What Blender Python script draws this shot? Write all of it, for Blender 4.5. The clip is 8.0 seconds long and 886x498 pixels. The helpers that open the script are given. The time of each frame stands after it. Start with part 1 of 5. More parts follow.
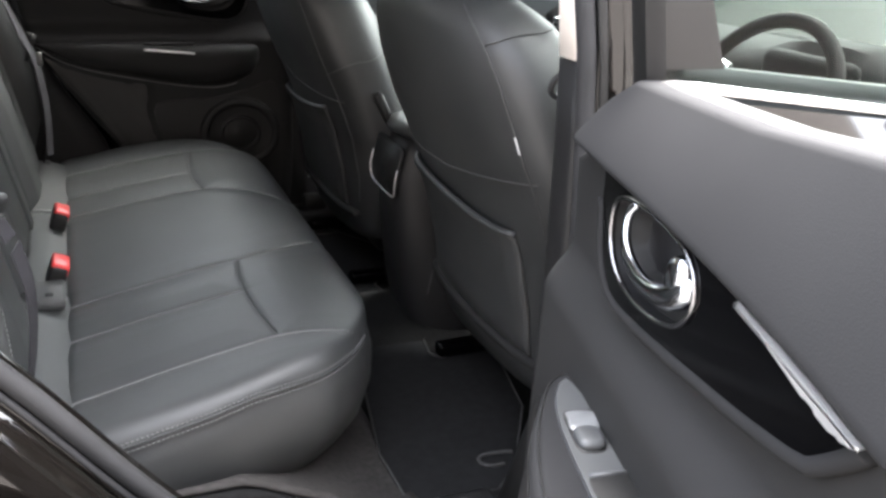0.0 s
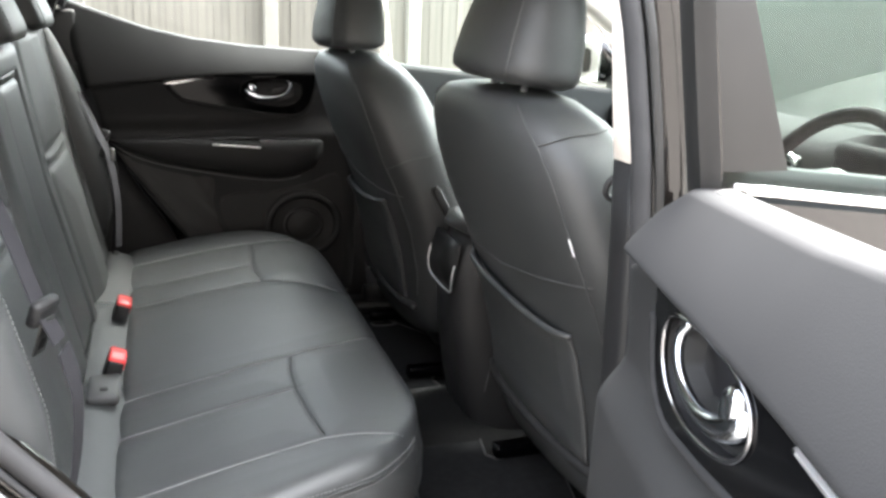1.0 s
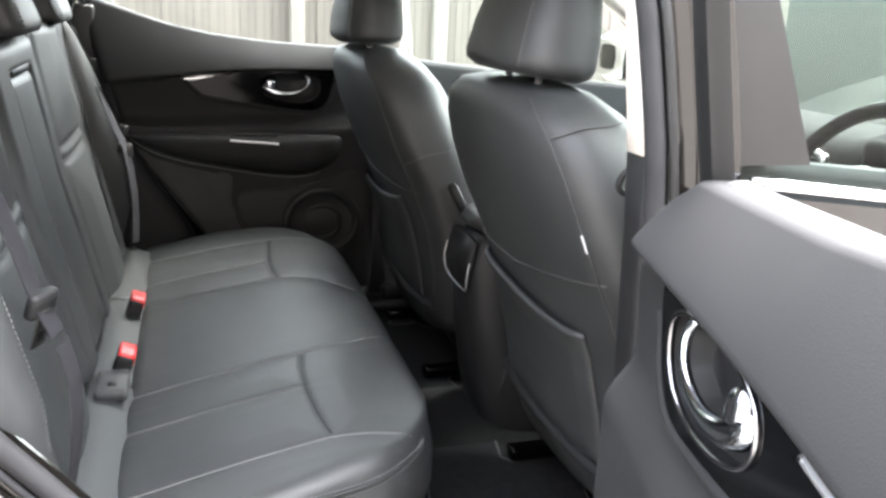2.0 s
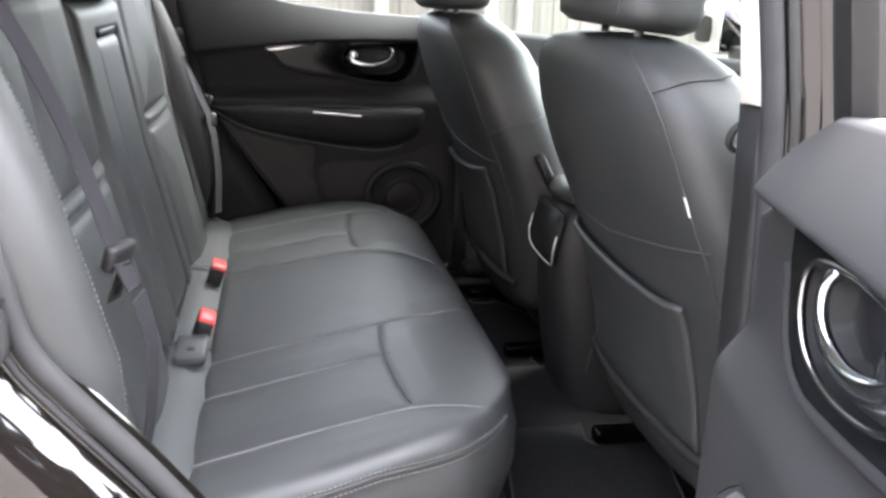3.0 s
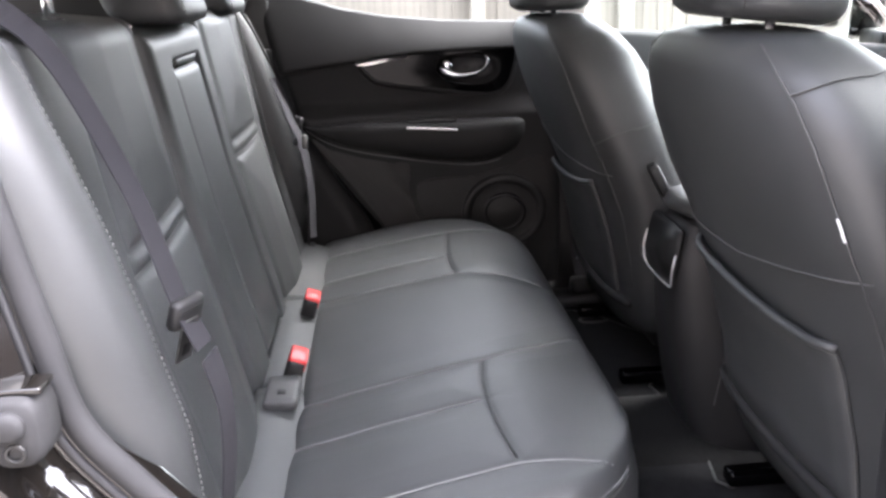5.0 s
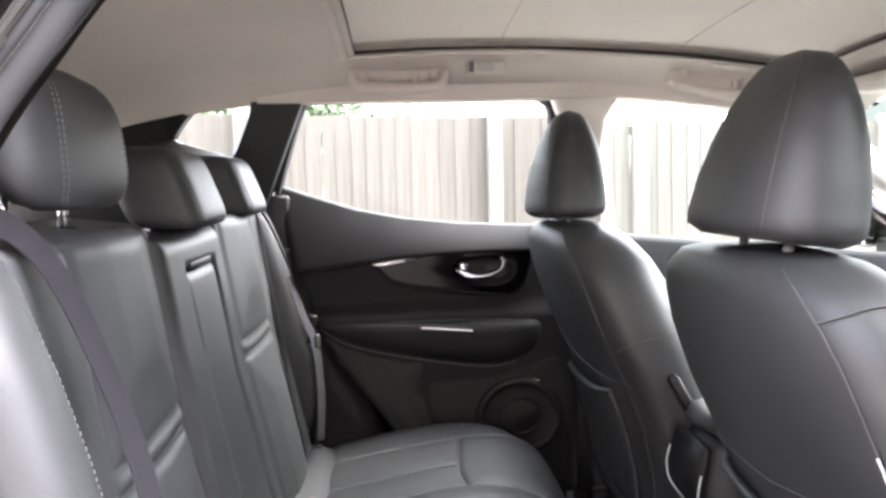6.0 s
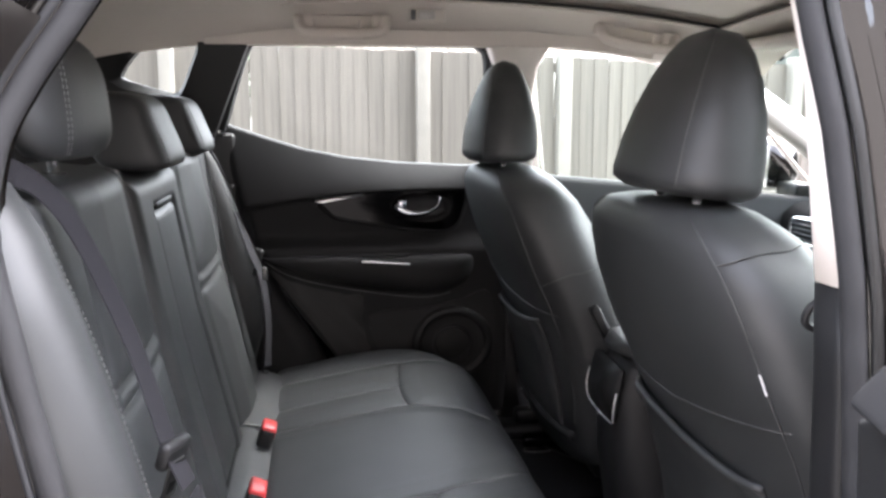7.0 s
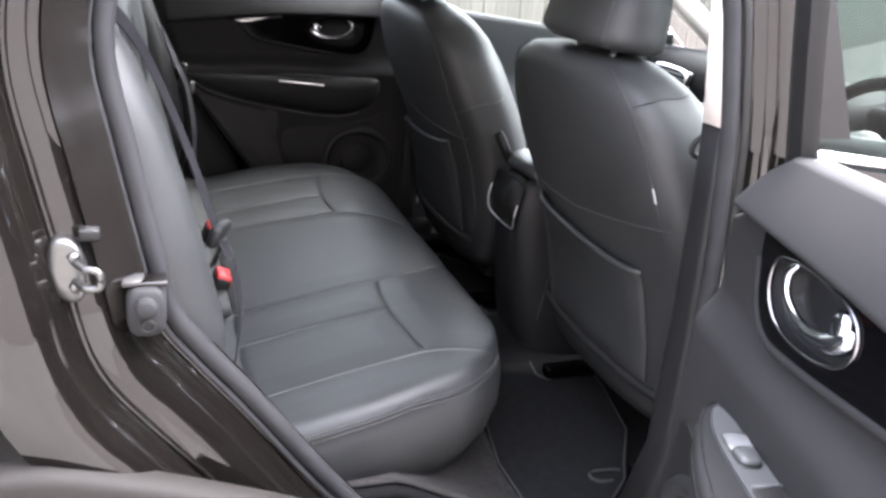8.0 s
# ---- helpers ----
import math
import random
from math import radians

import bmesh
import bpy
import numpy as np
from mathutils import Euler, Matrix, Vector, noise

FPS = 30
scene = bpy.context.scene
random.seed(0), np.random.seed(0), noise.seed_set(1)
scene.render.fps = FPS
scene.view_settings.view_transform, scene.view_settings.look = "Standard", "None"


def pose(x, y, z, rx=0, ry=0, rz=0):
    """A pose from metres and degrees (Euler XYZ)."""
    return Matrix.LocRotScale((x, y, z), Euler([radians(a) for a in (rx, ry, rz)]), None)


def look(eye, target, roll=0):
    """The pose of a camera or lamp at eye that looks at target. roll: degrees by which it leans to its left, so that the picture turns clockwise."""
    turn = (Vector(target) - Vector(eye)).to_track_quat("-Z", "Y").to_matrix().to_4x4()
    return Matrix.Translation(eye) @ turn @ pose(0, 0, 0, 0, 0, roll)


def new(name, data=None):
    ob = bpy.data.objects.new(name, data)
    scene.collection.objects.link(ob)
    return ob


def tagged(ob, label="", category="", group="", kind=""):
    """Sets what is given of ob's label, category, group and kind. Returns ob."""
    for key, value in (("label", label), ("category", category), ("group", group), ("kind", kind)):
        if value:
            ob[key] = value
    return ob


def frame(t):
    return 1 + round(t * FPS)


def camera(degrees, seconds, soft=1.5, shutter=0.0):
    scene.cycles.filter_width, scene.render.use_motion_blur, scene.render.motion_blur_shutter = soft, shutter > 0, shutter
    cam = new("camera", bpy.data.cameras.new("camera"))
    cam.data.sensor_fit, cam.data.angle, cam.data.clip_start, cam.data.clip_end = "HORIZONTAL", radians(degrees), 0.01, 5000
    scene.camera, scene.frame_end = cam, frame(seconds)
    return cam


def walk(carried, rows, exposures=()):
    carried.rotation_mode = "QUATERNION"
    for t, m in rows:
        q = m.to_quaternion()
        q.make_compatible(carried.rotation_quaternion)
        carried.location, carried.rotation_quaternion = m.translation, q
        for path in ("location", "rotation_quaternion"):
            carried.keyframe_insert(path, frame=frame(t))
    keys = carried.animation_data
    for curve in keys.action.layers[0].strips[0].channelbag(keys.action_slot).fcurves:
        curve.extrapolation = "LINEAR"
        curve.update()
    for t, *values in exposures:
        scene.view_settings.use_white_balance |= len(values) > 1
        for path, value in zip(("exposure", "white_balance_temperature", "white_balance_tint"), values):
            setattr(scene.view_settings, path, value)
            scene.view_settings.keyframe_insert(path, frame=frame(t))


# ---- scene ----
cam = camera(55.0, 8.0, soft=2.9)
PATH = [
    (0, (-0.785, -1.691, 1.253), (-0.033, 0.011, 0.518), 3.6),
    (0.5, (-0.765, -1.666, 1.261), (-0.08, 0.104, 0.629), 3.5),
    (1, (-0.751, -1.665, 1.269), (-0.136, 0.154, 0.711), 2.5),
    (1.2, (-0.745, -1.661, 1.271), (-0.14, 0.167, 0.732), 2.5),
    (2.3, (-0.707, -1.626, 1.245), (-0.212, 0.228, 0.679), 1.9),
    (2.5, (-0.703, -1.603, 1.238), (-0.261, 0.272, 0.701), 1.4),
    (3, (-0.714, -1.594, 1.202), (-0.341, 0.28, 0.613), 1.9),
    (3.5, (-0.722, -1.64, 1.185), (-0.31, 0.211, 0.552), 2.2),
    (4, (-0.729, -1.65, 1.185), (-0.363, 0.197, 0.509), 3.0),
    (4.2, (-0.727, -1.609, 1.183), (-0.404, 0.245, 0.507), 1.1),
    (5.3, (-0.676, -1.444, 1.22), (-0.577, 0.498, 0.751), -2.2),
    (5.5, (-0.684, -1.439, 1.229), (-0.586, 0.525, 0.864), -2.0),
    (6, (-0.671, -1.417, 1.229), (-0.57, 0.574, 1.079), -1.3),
    (6.5, (-0.664, -1.414, 1.229), (-0.548, 0.583, 1.185), -1.4),
    (7, (-0.728, -1.547, 1.266), (-0.446, 0.407, 0.948), -0.1),
    (7.5, (-0.813, -1.761, 1.297), (-0.457, 0.128, 0.744), 3.8),
    (8, (-0.974, -1.771, 1.321), (-0.334, -0.012, 0.617), 5.2),
]
walk(cam, [(t, look(eye, target, roll)) for t, eye, target, roll in PATH], exposures=[(0.0, 5.00, 6400, 11), (1.0, 5.44, 6400, 8), (2.5, 5.46, 6300, 11), (3.5, 5.66, 6250, 14), (4.0, 5.66, 6250, 15), (5.5, 5.68, 6250, 18), (6.5, 5.48, 6380, 16), (7.0, 5.02, 6200, 15), (7.5, 5.12, 6250, 14), (8.0, 5.22, 6150, 16)])

# ---- world and light: a bright overcast day ----
world = bpy.data.worlds.new("overcast_sky")
scene.world = world
world.use_nodes = True
wn = world.node_tree
sky = wn.nodes.new("ShaderNodeTexSky")
sky.sky_type = "NISHITA"
sky.sun_disc = False
sky.sun_elevation = radians(56)
sky.sun_rotation = radians(63)
sky.dust_density = 6.0
sky.air_density = 1.0
bg = wn.nodes["Background"]
hsv = wn.nodes.new("ShaderNodeHueSaturation")
hsv.inputs["Saturation"].default_value = 0.28
wn.links.new(sky.outputs[0], hsv.inputs["Color"])
wn.links.new(hsv.outputs[0], bg.inputs["Color"])
bg.inputs["Strength"].default_value = 0.15
sun = new("sun", bpy.data.lights.new("sun", "SUN"))
sun.data.energy = 0.5
sun.data.angle = radians(65)
sun.data.color = (1.0, 0.96, 0.9)
sun.matrix_world = look((3.7, 1.9, 6.2), (0, 0, 0))


# ---- materials ----
def material(name, color, rough=0.5, metal=0.0, spec=0.5, bump=0.0, scale=200.0, vary=0.0, vary_scale=6.0, coat=0.0, wave=None, rand=0.0, stretch=None, sheen=0.0):
    m = bpy.data.materials.new(name)
    m.use_nodes = True
    nt = m.node_tree
    b = nt.nodes["Principled BSDF"]
    b.inputs["Roughness"].default_value = rough
    b.inputs["Metallic"].default_value = metal
    b.inputs["Specular IOR Level"].default_value = spec
    b.inputs["Coat Weight"].default_value = coat
    b.inputs["Coat Roughness"].default_value = 0.04
    b.inputs["Sheen Weight"].default_value = sheen
    b.inputs["Sheen Roughness"].default_value = 0.45
    co = nt.nodes.new("ShaderNodeTexCoord")
    place = co.outputs["Object"]
    if stretch:
        mp = nt.nodes.new("ShaderNodeMapping")
        mp.inputs["Scale"].default_value = stretch
        nt.links.new(place, mp.inputs["Vector"])
        place = mp.outputs[0]
    base = (*color, 1)
    b.inputs["Base Color"].default_value = base
    last = None
    if vary:
        n = nt.nodes.new("ShaderNodeTexNoise")
        n.inputs["Scale"].default_value = vary_scale
        n.inputs["Detail"].default_value = 6
        nt.links.new(place, n.inputs["Vector"])
        r = nt.nodes.new("ShaderNodeValToRGB")
        r.color_ramp.elements[0].position, r.color_ramp.elements[1].position = 0.3, 0.7
        r.color_ramp.elements[0].color = (*[c * (1 - vary) for c in color], 1)
        r.color_ramp.elements[1].color = (*[min(1, c * (1 + vary)) for c in color], 1)
        nt.links.new(n.outputs["Fac"], r.inputs["Fac"])
        last = r.outputs["Color"]
        rr = nt.nodes.new("ShaderNodeMapRange")
        rr.inputs["To Min"].default_value = max(0.02, rough * 0.85)
        rr.inputs["To Max"].default_value = min(1, rough * 1.15)
        nt.links.new(n.outputs["Fac"], rr.inputs["Value"])
        nt.links.new(rr.outputs[0], b.inputs["Roughness"])
    if rand:
        oi = nt.nodes.new("ShaderNodeObjectInfo")
        mr = nt.nodes.new("ShaderNodeMapRange")
        mr.inputs["To Min"].default_value, mr.inputs["To Max"].default_value = 1 - rand, 1 + rand
        nt.links.new(oi.outputs["Random"], mr.inputs["Value"])
        hs = nt.nodes.new("ShaderNodeHueSaturation")
        hs.inputs["Color"].default_value = base
        if last:
            nt.links.new(last, hs.inputs["Color"])
        nt.links.new(mr.outputs[0], hs.inputs["Value"])
        last = hs.outputs["Color"]
    if last:
        nt.links.new(last, b.inputs["Base Color"])
    if bump:
        if wave:
            n2 = nt.nodes.new("ShaderNodeTexWave")
            n2.bands_direction = wave
            n2.inputs["Distortion"].default_value = 2.0
        else:
            n2 = nt.nodes.new("ShaderNodeTexVoronoi") if scale > 300 else nt.nodes.new("ShaderNodeTexNoise")
        n2.inputs["Scale"].default_value = scale
        nt.links.new(place, n2.inputs["Vector"])
        bp = nt.nodes.new("ShaderNodeBump")
        bp.inputs["Strength"].default_value = bump
        bp.inputs["Distance"].default_value = 0.001
        nt.links.new(n2.outputs[0], bp.inputs["Height"])
        nt.links.new(bp.outputs[0], b.inputs["Normal"])
    return m


LEATHER = material("black_leather", (0.0218, 0.0229, 0.0234), 0.52, spec=0.40, bump=0.14, scale=900, vary=0.2, vary_scale=5)
STITCH = material("grey_thread", (0.11, 0.11, 0.11), 0.8)
THREAD = material("dull_thread", (0.065, 0.065, 0.065), 0.8)
PIPING = material("grey_piping", (0.035, 0.035, 0.035), 0.6)
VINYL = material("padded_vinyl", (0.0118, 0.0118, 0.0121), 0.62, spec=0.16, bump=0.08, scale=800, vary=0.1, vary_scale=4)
# lighter copy of the vinyl for the open door, daylight put into its colour
LIT_VINYL = material("lit_door_vinyl", (0.0150, 0.0150, 0.0155), 0.9, spec=0.03, bump=0.08, scale=800, vary=0.12, vary_scale=4)
HARD = material("hard_grained_plastic", (0.010, 0.010, 0.0105), 0.5, spec=0.25, bump=0.15, scale=900, vary=0.1, vary_scale=6)
GLOSS = material("piano_black", (0.0012, 0.0012, 0.0014), 0.08, spec=0.08)
CHROME = material("satin_chrome", (0.75, 0.75, 0.76), 0.16, 1.0)
HANDLE = material("bluish_chrome", (0.40, 0.42, 0.45), 0.14, 1.0)
# metal that carries the bright reflection on the open door's handle surround
GLINT_METAL = material("glint_metal", (0.22, 0.22, 0.23), 0.2, 1.0)
SCOOP = material("satin_grey_scoop", (0.11, 0.112, 0.115), 0.35)
SILVER = material("silver_paint", (0.55, 0.55, 0.55), 0.35, 0.8)
RUBBER = material("rubber_seal", (0.019, 0.019, 0.020), 0.75, spec=0.15, vary=0.15, vary_scale=20)
CARPET = material("carpet", (0.0062, 0.0062, 0.0062), 0.95, spec=0.1, bump=1.0, scale=280, vary=0.3, vary_scale=120)
SIDE_CARPET = material("grey_carpet", (0.028, 0.026, 0.025), 0.95, spec=0.1, bump=1.0, scale=250, vary=0.3, vary_scale=90)
MAT_CARPET = material("mat_carpet", (0.0098, 0.0098, 0.0103), 0.95, spec=0.1, bump=1.0, scale=220, vary=0.3, vary_scale=60)
LINER = material("beige_headliner", (0.44, 0.40, 0.36), 0.95, spec=0.1, bump=0.4, scale=350, vary=0.05, vary_scale=3)
PALE = material("pale_grey_trim", (0.58, 0.54, 0.50), 0.6, bump=0.2, scale=400, vary=0.05, vary_scale=5)
PANEL = material("grey_fabric_panel", (0.026, 0.0255, 0.025), 0.8, bump=0.4, scale=500, vary=0.1, vary_scale=30)
# green-grey of the front window's reflection, worn by an added wall
HAZE_WALL = material("haze_wall", (0.045, 0.050, 0.042), 0.9, vary=0.08, vary_scale=2)
PAINT = material("dark_metallic_paint", (0.004, 0.0034, 0.003), 0.05, 0.0, spec=0.5)
COVER = material("satin_jamb_film", (0.007, 0.006, 0.0055), 0.13, 0.0, vary=0.1, vary_scale=8)
APPLIQUE = material("grey_post_cover", (0.011, 0.010, 0.009), 0.5, spec=0.08, vary=0.1, vary_scale=12)
SATIN = material("satin_black_plastic", (0.008, 0.008, 0.009), 0.38, spec=0.25, bump=0.05, scale=700, vary=0.15, vary_scale=9)
DARK = material("black_plastic", (0.006, 0.006, 0.006), 0.5, spec=0.3, bump=0.1, scale=900, vary=0.15, vary_scale=9)
CLAD = material("grey_cladding", (0.012, 0.0108, 0.0097), 0.6, spec=0.12, bump=0.12, scale=900, vary=0.1, vary_scale=9)
STEEL = material("zinc_steel", (0.10, 0.10, 0.098), 0.34, 0.9, vary=0.2, vary_scale=40)
WEB = material("belt_webbing", (0.0185, 0.0178, 0.0205), 0.8, spec=0.12, bump=0.6, scale=300, wave="Z")
RED = material("red_plastic", (0.55, 0.03, 0.03), 0.4)
# black door lining, raised to grey to hold the sky's grazing sheen
SHEEN_SKIN = material("sheen_door_skin", (0.022, 0.023, 0.0245), 0.7, spec=0.12, vary=0.06, vary_scale=6)
DASH = material("grey_dash_skin", (0.0036, 0.0038, 0.0039), 0.85, spec=0.03, vary=0.06, vary_scale=6)
LABEL = material("white_label", (0.5, 0.5, 0.5), 0.6)
PALE_SEAM = material("blind_seam", (0.20, 0.18, 0.15), 0.9)
LENS = material("frosted_lens", (0.30, 0.29, 0.27), 0.3)
GREY_TRIM = material("grey_switch_panel", (0.034, 0.0355, 0.037), 0.5, vary=0.06, vary_scale=10)
PLANK = material("weathered_plank", (0.115, 0.103, 0.087), 0.85, bump=0.5, scale=9, vary=0.16, vary_scale=4, rand=0.1, stretch=(9, 9, 0.5))
POST = material("pale_concrete", (0.165, 0.152, 0.132), 0.9, bump=0.5, scale=60, vary=0.1, vary_scale=8)
PAVING = material("pale_concrete_drive", (0.15, 0.142, 0.13), 0.9, bump=1.0, scale=120, vary=0.2, vary_scale=3)
TILE = material("roof_tile", (0.085, 0.070, 0.056), 0.9, bump=0.5, scale=60, vary=0.3, vary_scale=5, rand=0.2)
LEAF = material("leaf", (0.040, 0.072, 0.026), 0.6, vary=0.5, vary_scale=9)
BARK = material("bark", (0.12, 0.09, 0.07), 0.9, bump=1.0, scale=30)
BRICK = material("brick_wall", (0.25, 0.228, 0.21), 0.9, bump=0.1, scale=40, vary=0.2, vary_scale=12)


def glass_material(name, tint, rough=0.0, least=0.06):
    m = bpy.data.materials.new(name)
    m.use_nodes = True
    nt = m.node_tree
    nt.nodes.remove(nt.nodes["Principled BSDF"])
    tr, gl, mix, lw, pw, mr = (nt.nodes.new("ShaderNode" + k) for k in ("BsdfTransparent", "BsdfGlossy", "MixShader", "LayerWeight", "Math", "MapRange"))
    tr.inputs["Color"].default_value = (*tint, 1)
    gl.inputs["Roughness"].default_value = rough
    lw.inputs["Blend"].default_value = 0.5
    pw.operation = "POWER"
    pw.inputs[1].default_value = 5.0
    mr.inputs["To Min"].default_value, mr.inputs["To Max"].default_value = least, 1.0
    nt.links.new(lw.outputs["Facing"], pw.inputs[0])
    nt.links.new(pw.outputs[0], mr.inputs["Value"])
    nt.links.new(mr.outputs[0], mix.inputs[0])
    nt.links.new(tr.outputs[0], mix.inputs[1])
    nt.links.new(gl.outputs[0], mix.inputs[2])
    nt.links.new(mix.outputs[0], nt.nodes["Material Output"].inputs["Surface"])
    return m


def cloth_material(name, color, share):
    """Woven cloth that lets part of the daylight through."""
    m = material(name, color, 0.9, spec=0.1, bump=0.3, scale=300, vary=0.05, vary_scale=2)
    nt = m.node_tree
    tl, mix = nt.nodes.new("ShaderNodeBsdfTranslucent"), nt.nodes.new("ShaderNodeMixShader")
    tl.inputs["Color"].default_value = (*color, 1)
    mix.inputs[0].default_value = share
    nt.links.new(nt.nodes["Principled BSDF"].outputs[0], mix.inputs[1])
    nt.links.new(tl.outputs[0], mix.inputs[2])
    nt.links.new(mix.outputs[0], nt.nodes["Material Output"].inputs["Surface"])
    return m


SHADE = cloth_material("beige_roof_blind", (0.42, 0.40, 0.365), 0.12)
GLASS = glass_material("clear_glass", (0.74, 0.81, 0.765), least=0.012)
PRIVACY = glass_material("tinted_glass", (0.55, 0.575, 0.555), least=0.012)


# ---- mesh helpers ----
def mesh_of(verts, faces, smooth=True):
    me = bpy.data.meshes.new("mesh")
    me.from_pydata([tuple(v) for v in verts], [], faces)
    b = bmesh.new()
    b.from_mesh(me)
    bmesh.ops.recalc_face_normals(b, faces=b.faces)
    b.to_mesh(me)
    b.free()
    if smooth:
        me.polygons.foreach_set("use_smooth", [True] * len(me.polygons))
    return me


def part(name, me, mat, parent=None, label=""):
    """One mesh object from a mesh or a bmesh, under its thing."""
    if isinstance(me, bmesh.types.BMesh):
        b, me = me, bpy.data.meshes.new(name)
        b.to_mesh(me)
        b.free()
    me.name = name
    if mat and not me.materials:
        me.materials.append(mat)
    ob = new(name, me)
    if parent:
        ob.parent = parent
    if label:
        tagged(ob, label)
    return ob


def thing(name, label, category, group="", kind="", at=(0, 0, 0)):
    ob = new(name)
    ob.empty_display_size = 0.05
    ob.location = at
    return tagged(ob, label, category, group, kind)


def crisp(ob, angle=35):
    ob.data.set_sharp_from_angle(angle=radians(angle))
    return ob


def loft(rings, closed=True, caps=True, smooth=True):
    """A skin over rings of equal count."""
    n = len(rings[0])
    verts = [p for r in rings for p in r]
    faces = []
    for i in range(len(rings) - 1):
        for j in range(n if closed else n - 1):
            k = (j + 1) % n
            faces.append((i * n + j, i * n + k, (i + 1) * n + k, (i + 1) * n + j))
    if caps and closed:
        faces += [tuple(range(n))[::-1], tuple((len(rings) - 1) * n + j for j in range(n))]
    return mesh_of(verts, faces, smooth)


def spline(pts, n):
    """n points on a Catmull-Rom curve through pts."""
    pts = [Vector(p) for p in pts]
    ext = [2 * pts[0] - pts[1]] + pts + [2 * pts[-1] - pts[-2]]
    out = []
    for i in range(n):
        s = i / (n - 1) * (len(pts) - 1)
        k = min(int(s), len(pts) - 2)
        f = s - k
        a, b, c, d = ext[k:k + 4]
        out.append(0.5 * ((2 * b) + (c - a) * f + (2 * a - 5 * b + 4 * c - d) * f * f + (3 * b - a - 3 * c + d) * f ** 3))
    return out


def tube(pts, r, n=8, closed=False, flat=1.0, up=(0, 0, 1)):
    """A rod along points; flat squeezes it along up."""
    pts = [Vector(p) for p in pts]
    rings = []
    m = len(pts)
    for i, p in enumerate(pts):
        d = (pts[(i + 1) % m] - pts[i - 1]) if closed else (pts[min(i + 1, m - 1)] - pts[max(i - 1, 0)])
        d.normalize()
        s = d.cross(Vector(up))
        if s.length < 1e-4:
            s = d.cross(Vector((1, 0, 0)))
        s.normalize()
        w = s.cross(d)
        rr = r[i] if isinstance(r, (list, tuple)) else r
        rings.append([p + s * math.cos(a) * rr + w * math.sin(a) * rr * flat for a in (2 * math.pi * j / n for j in range(n))])
    if closed:
        rings.append(rings[0])
        return loft(rings, caps=False)
    return loft(rings)


def dashes(pts, r, on=0.006, off=0.004, n=5):
    """Single stitches: short rods along a line, in one mesh."""
    pts = [Vector(p) for p in pts]
    verts, faces = [], []
    run = 0.0
    for a, b in zip(pts, pts[1:]):
        d = b - a
        length = d.length
        if length < 1e-6:
            continue
        d.normalize()
        s = d.orthogonal().normalized()
        w = d.cross(s)
        pos = -run
        while pos < length:
            p0, p1 = max(0, pos), min(length, pos + on)
            if p1 > p0 + 0.0005:
                o = len(verts)
                for q in (p0, p1):
                    verts += [a + d * q + (s * math.cos(k * 2 * math.pi / n) + w * math.sin(k * 2 * math.pi / n)) * r for k in range(n)]
                faces += [(o + k, o + (k + 1) % n, o + n + (k + 1) % n, o + n + k) for k in range(n)]
                faces += [tuple(o + k for k in range(n)), tuple(o + n + k for k in range(n))]
            pos += on + off
        run = (length - (pos - on - off))
        run = run if run < on + off else 0.0
    return mesh_of(verts, faces)


def ribbon(pts, widths, normal_of, thick=0.0015):
    """A flat strap along points; widths across, in the direction given per point."""
    rings = []
    for i, p in enumerate(pts):
        p = Vector(p)
        d = (Vector(pts[min(i + 1, len(pts) - 1)]) - Vector(pts[max(i - 1, 0)])).normalized()
        nn = Vector(normal_of).normalized()
        s = d.cross(nn).normalized() * widths
        q = s.cross(d).normalized() * thick
        rings.append([p - s - q, p + s - q, p + s + q, p - s + q])
    return loft(rings, smooth=False)


def box(x0, x1, y0, y1, z0, z1, bevel=0.0, seg=2):
    b = bmesh.new()
    bmesh.ops.create_cube(b, size=1)
    for v in b.verts:
        v.co = ((x0 + x1) / 2 + v.co.x * (x1 - x0), (y0 + y1) / 2 + v.co.y * (y1 - y0), (z0 + z1) / 2 + v.co.z * (z1 - z0))
    if bevel:
        bmesh.ops.bevel(b, geom=b.edges[:], offset=bevel, segments=seg, affect="EDGES", profile=0.5)
        for f in b.faces:
            f.smooth = True
    return b


def plate(outline, thick, to_world, bevel=0.0, seg=2):
    """A flat plate: outline in (a, z), raised by thick along n; to_world(a, n, z)."""
    b = bmesh.new()
    vs = [b.verts.new((a, 0, z)) for a, z in outline]
    f = b.faces.new(vs)
    r = bmesh.ops.extrude_face_region(b, geom=[f])
    top = [v for v in r["geom"] if isinstance(v, bmesh.types.BMVert)]
    for v in top:
        v.co.y = thick
    if bevel:
        tops = set(top)
        bmesh.ops.bevel(b, geom=[e for e in b.edges if e.verts[0] in tops and e.verts[1] in tops], offset=bevel, segments=seg, affect="EDGES")
    for v in b.verts:
        v.co = to_world(v.co.x, v.co.y, v.co.z)
    bmesh.ops.recalc_face_normals(b, faces=b.faces)
    for f in b.faces:
        f.smooth = True
    return b


def smooth_outline(pts, n=48):
    """A closed Catmull-Rom outline in 2D."""
    m = len(pts)
    P = [Vector((p[0], p[1], 0)) for p in pts]
    out = []
    for i in range(n):
        s = i / n * m
        k = int(s)
        f = s - k
        a, b, c, d = P[(k - 1) % m], P[k % m], P[(k + 1) % m], P[(k + 2) % m]
        q = 0.5 * ((2 * b) + (c - a) * f + (2 * a - 5 * b + 4 * c - d) * f * f + (3 * b - a - 3 * c + d) * f ** 3)
        out.append((q.x, q.y))
    return out


def interp(x, xs, ys):
    return float(np.interp(x, xs, ys))


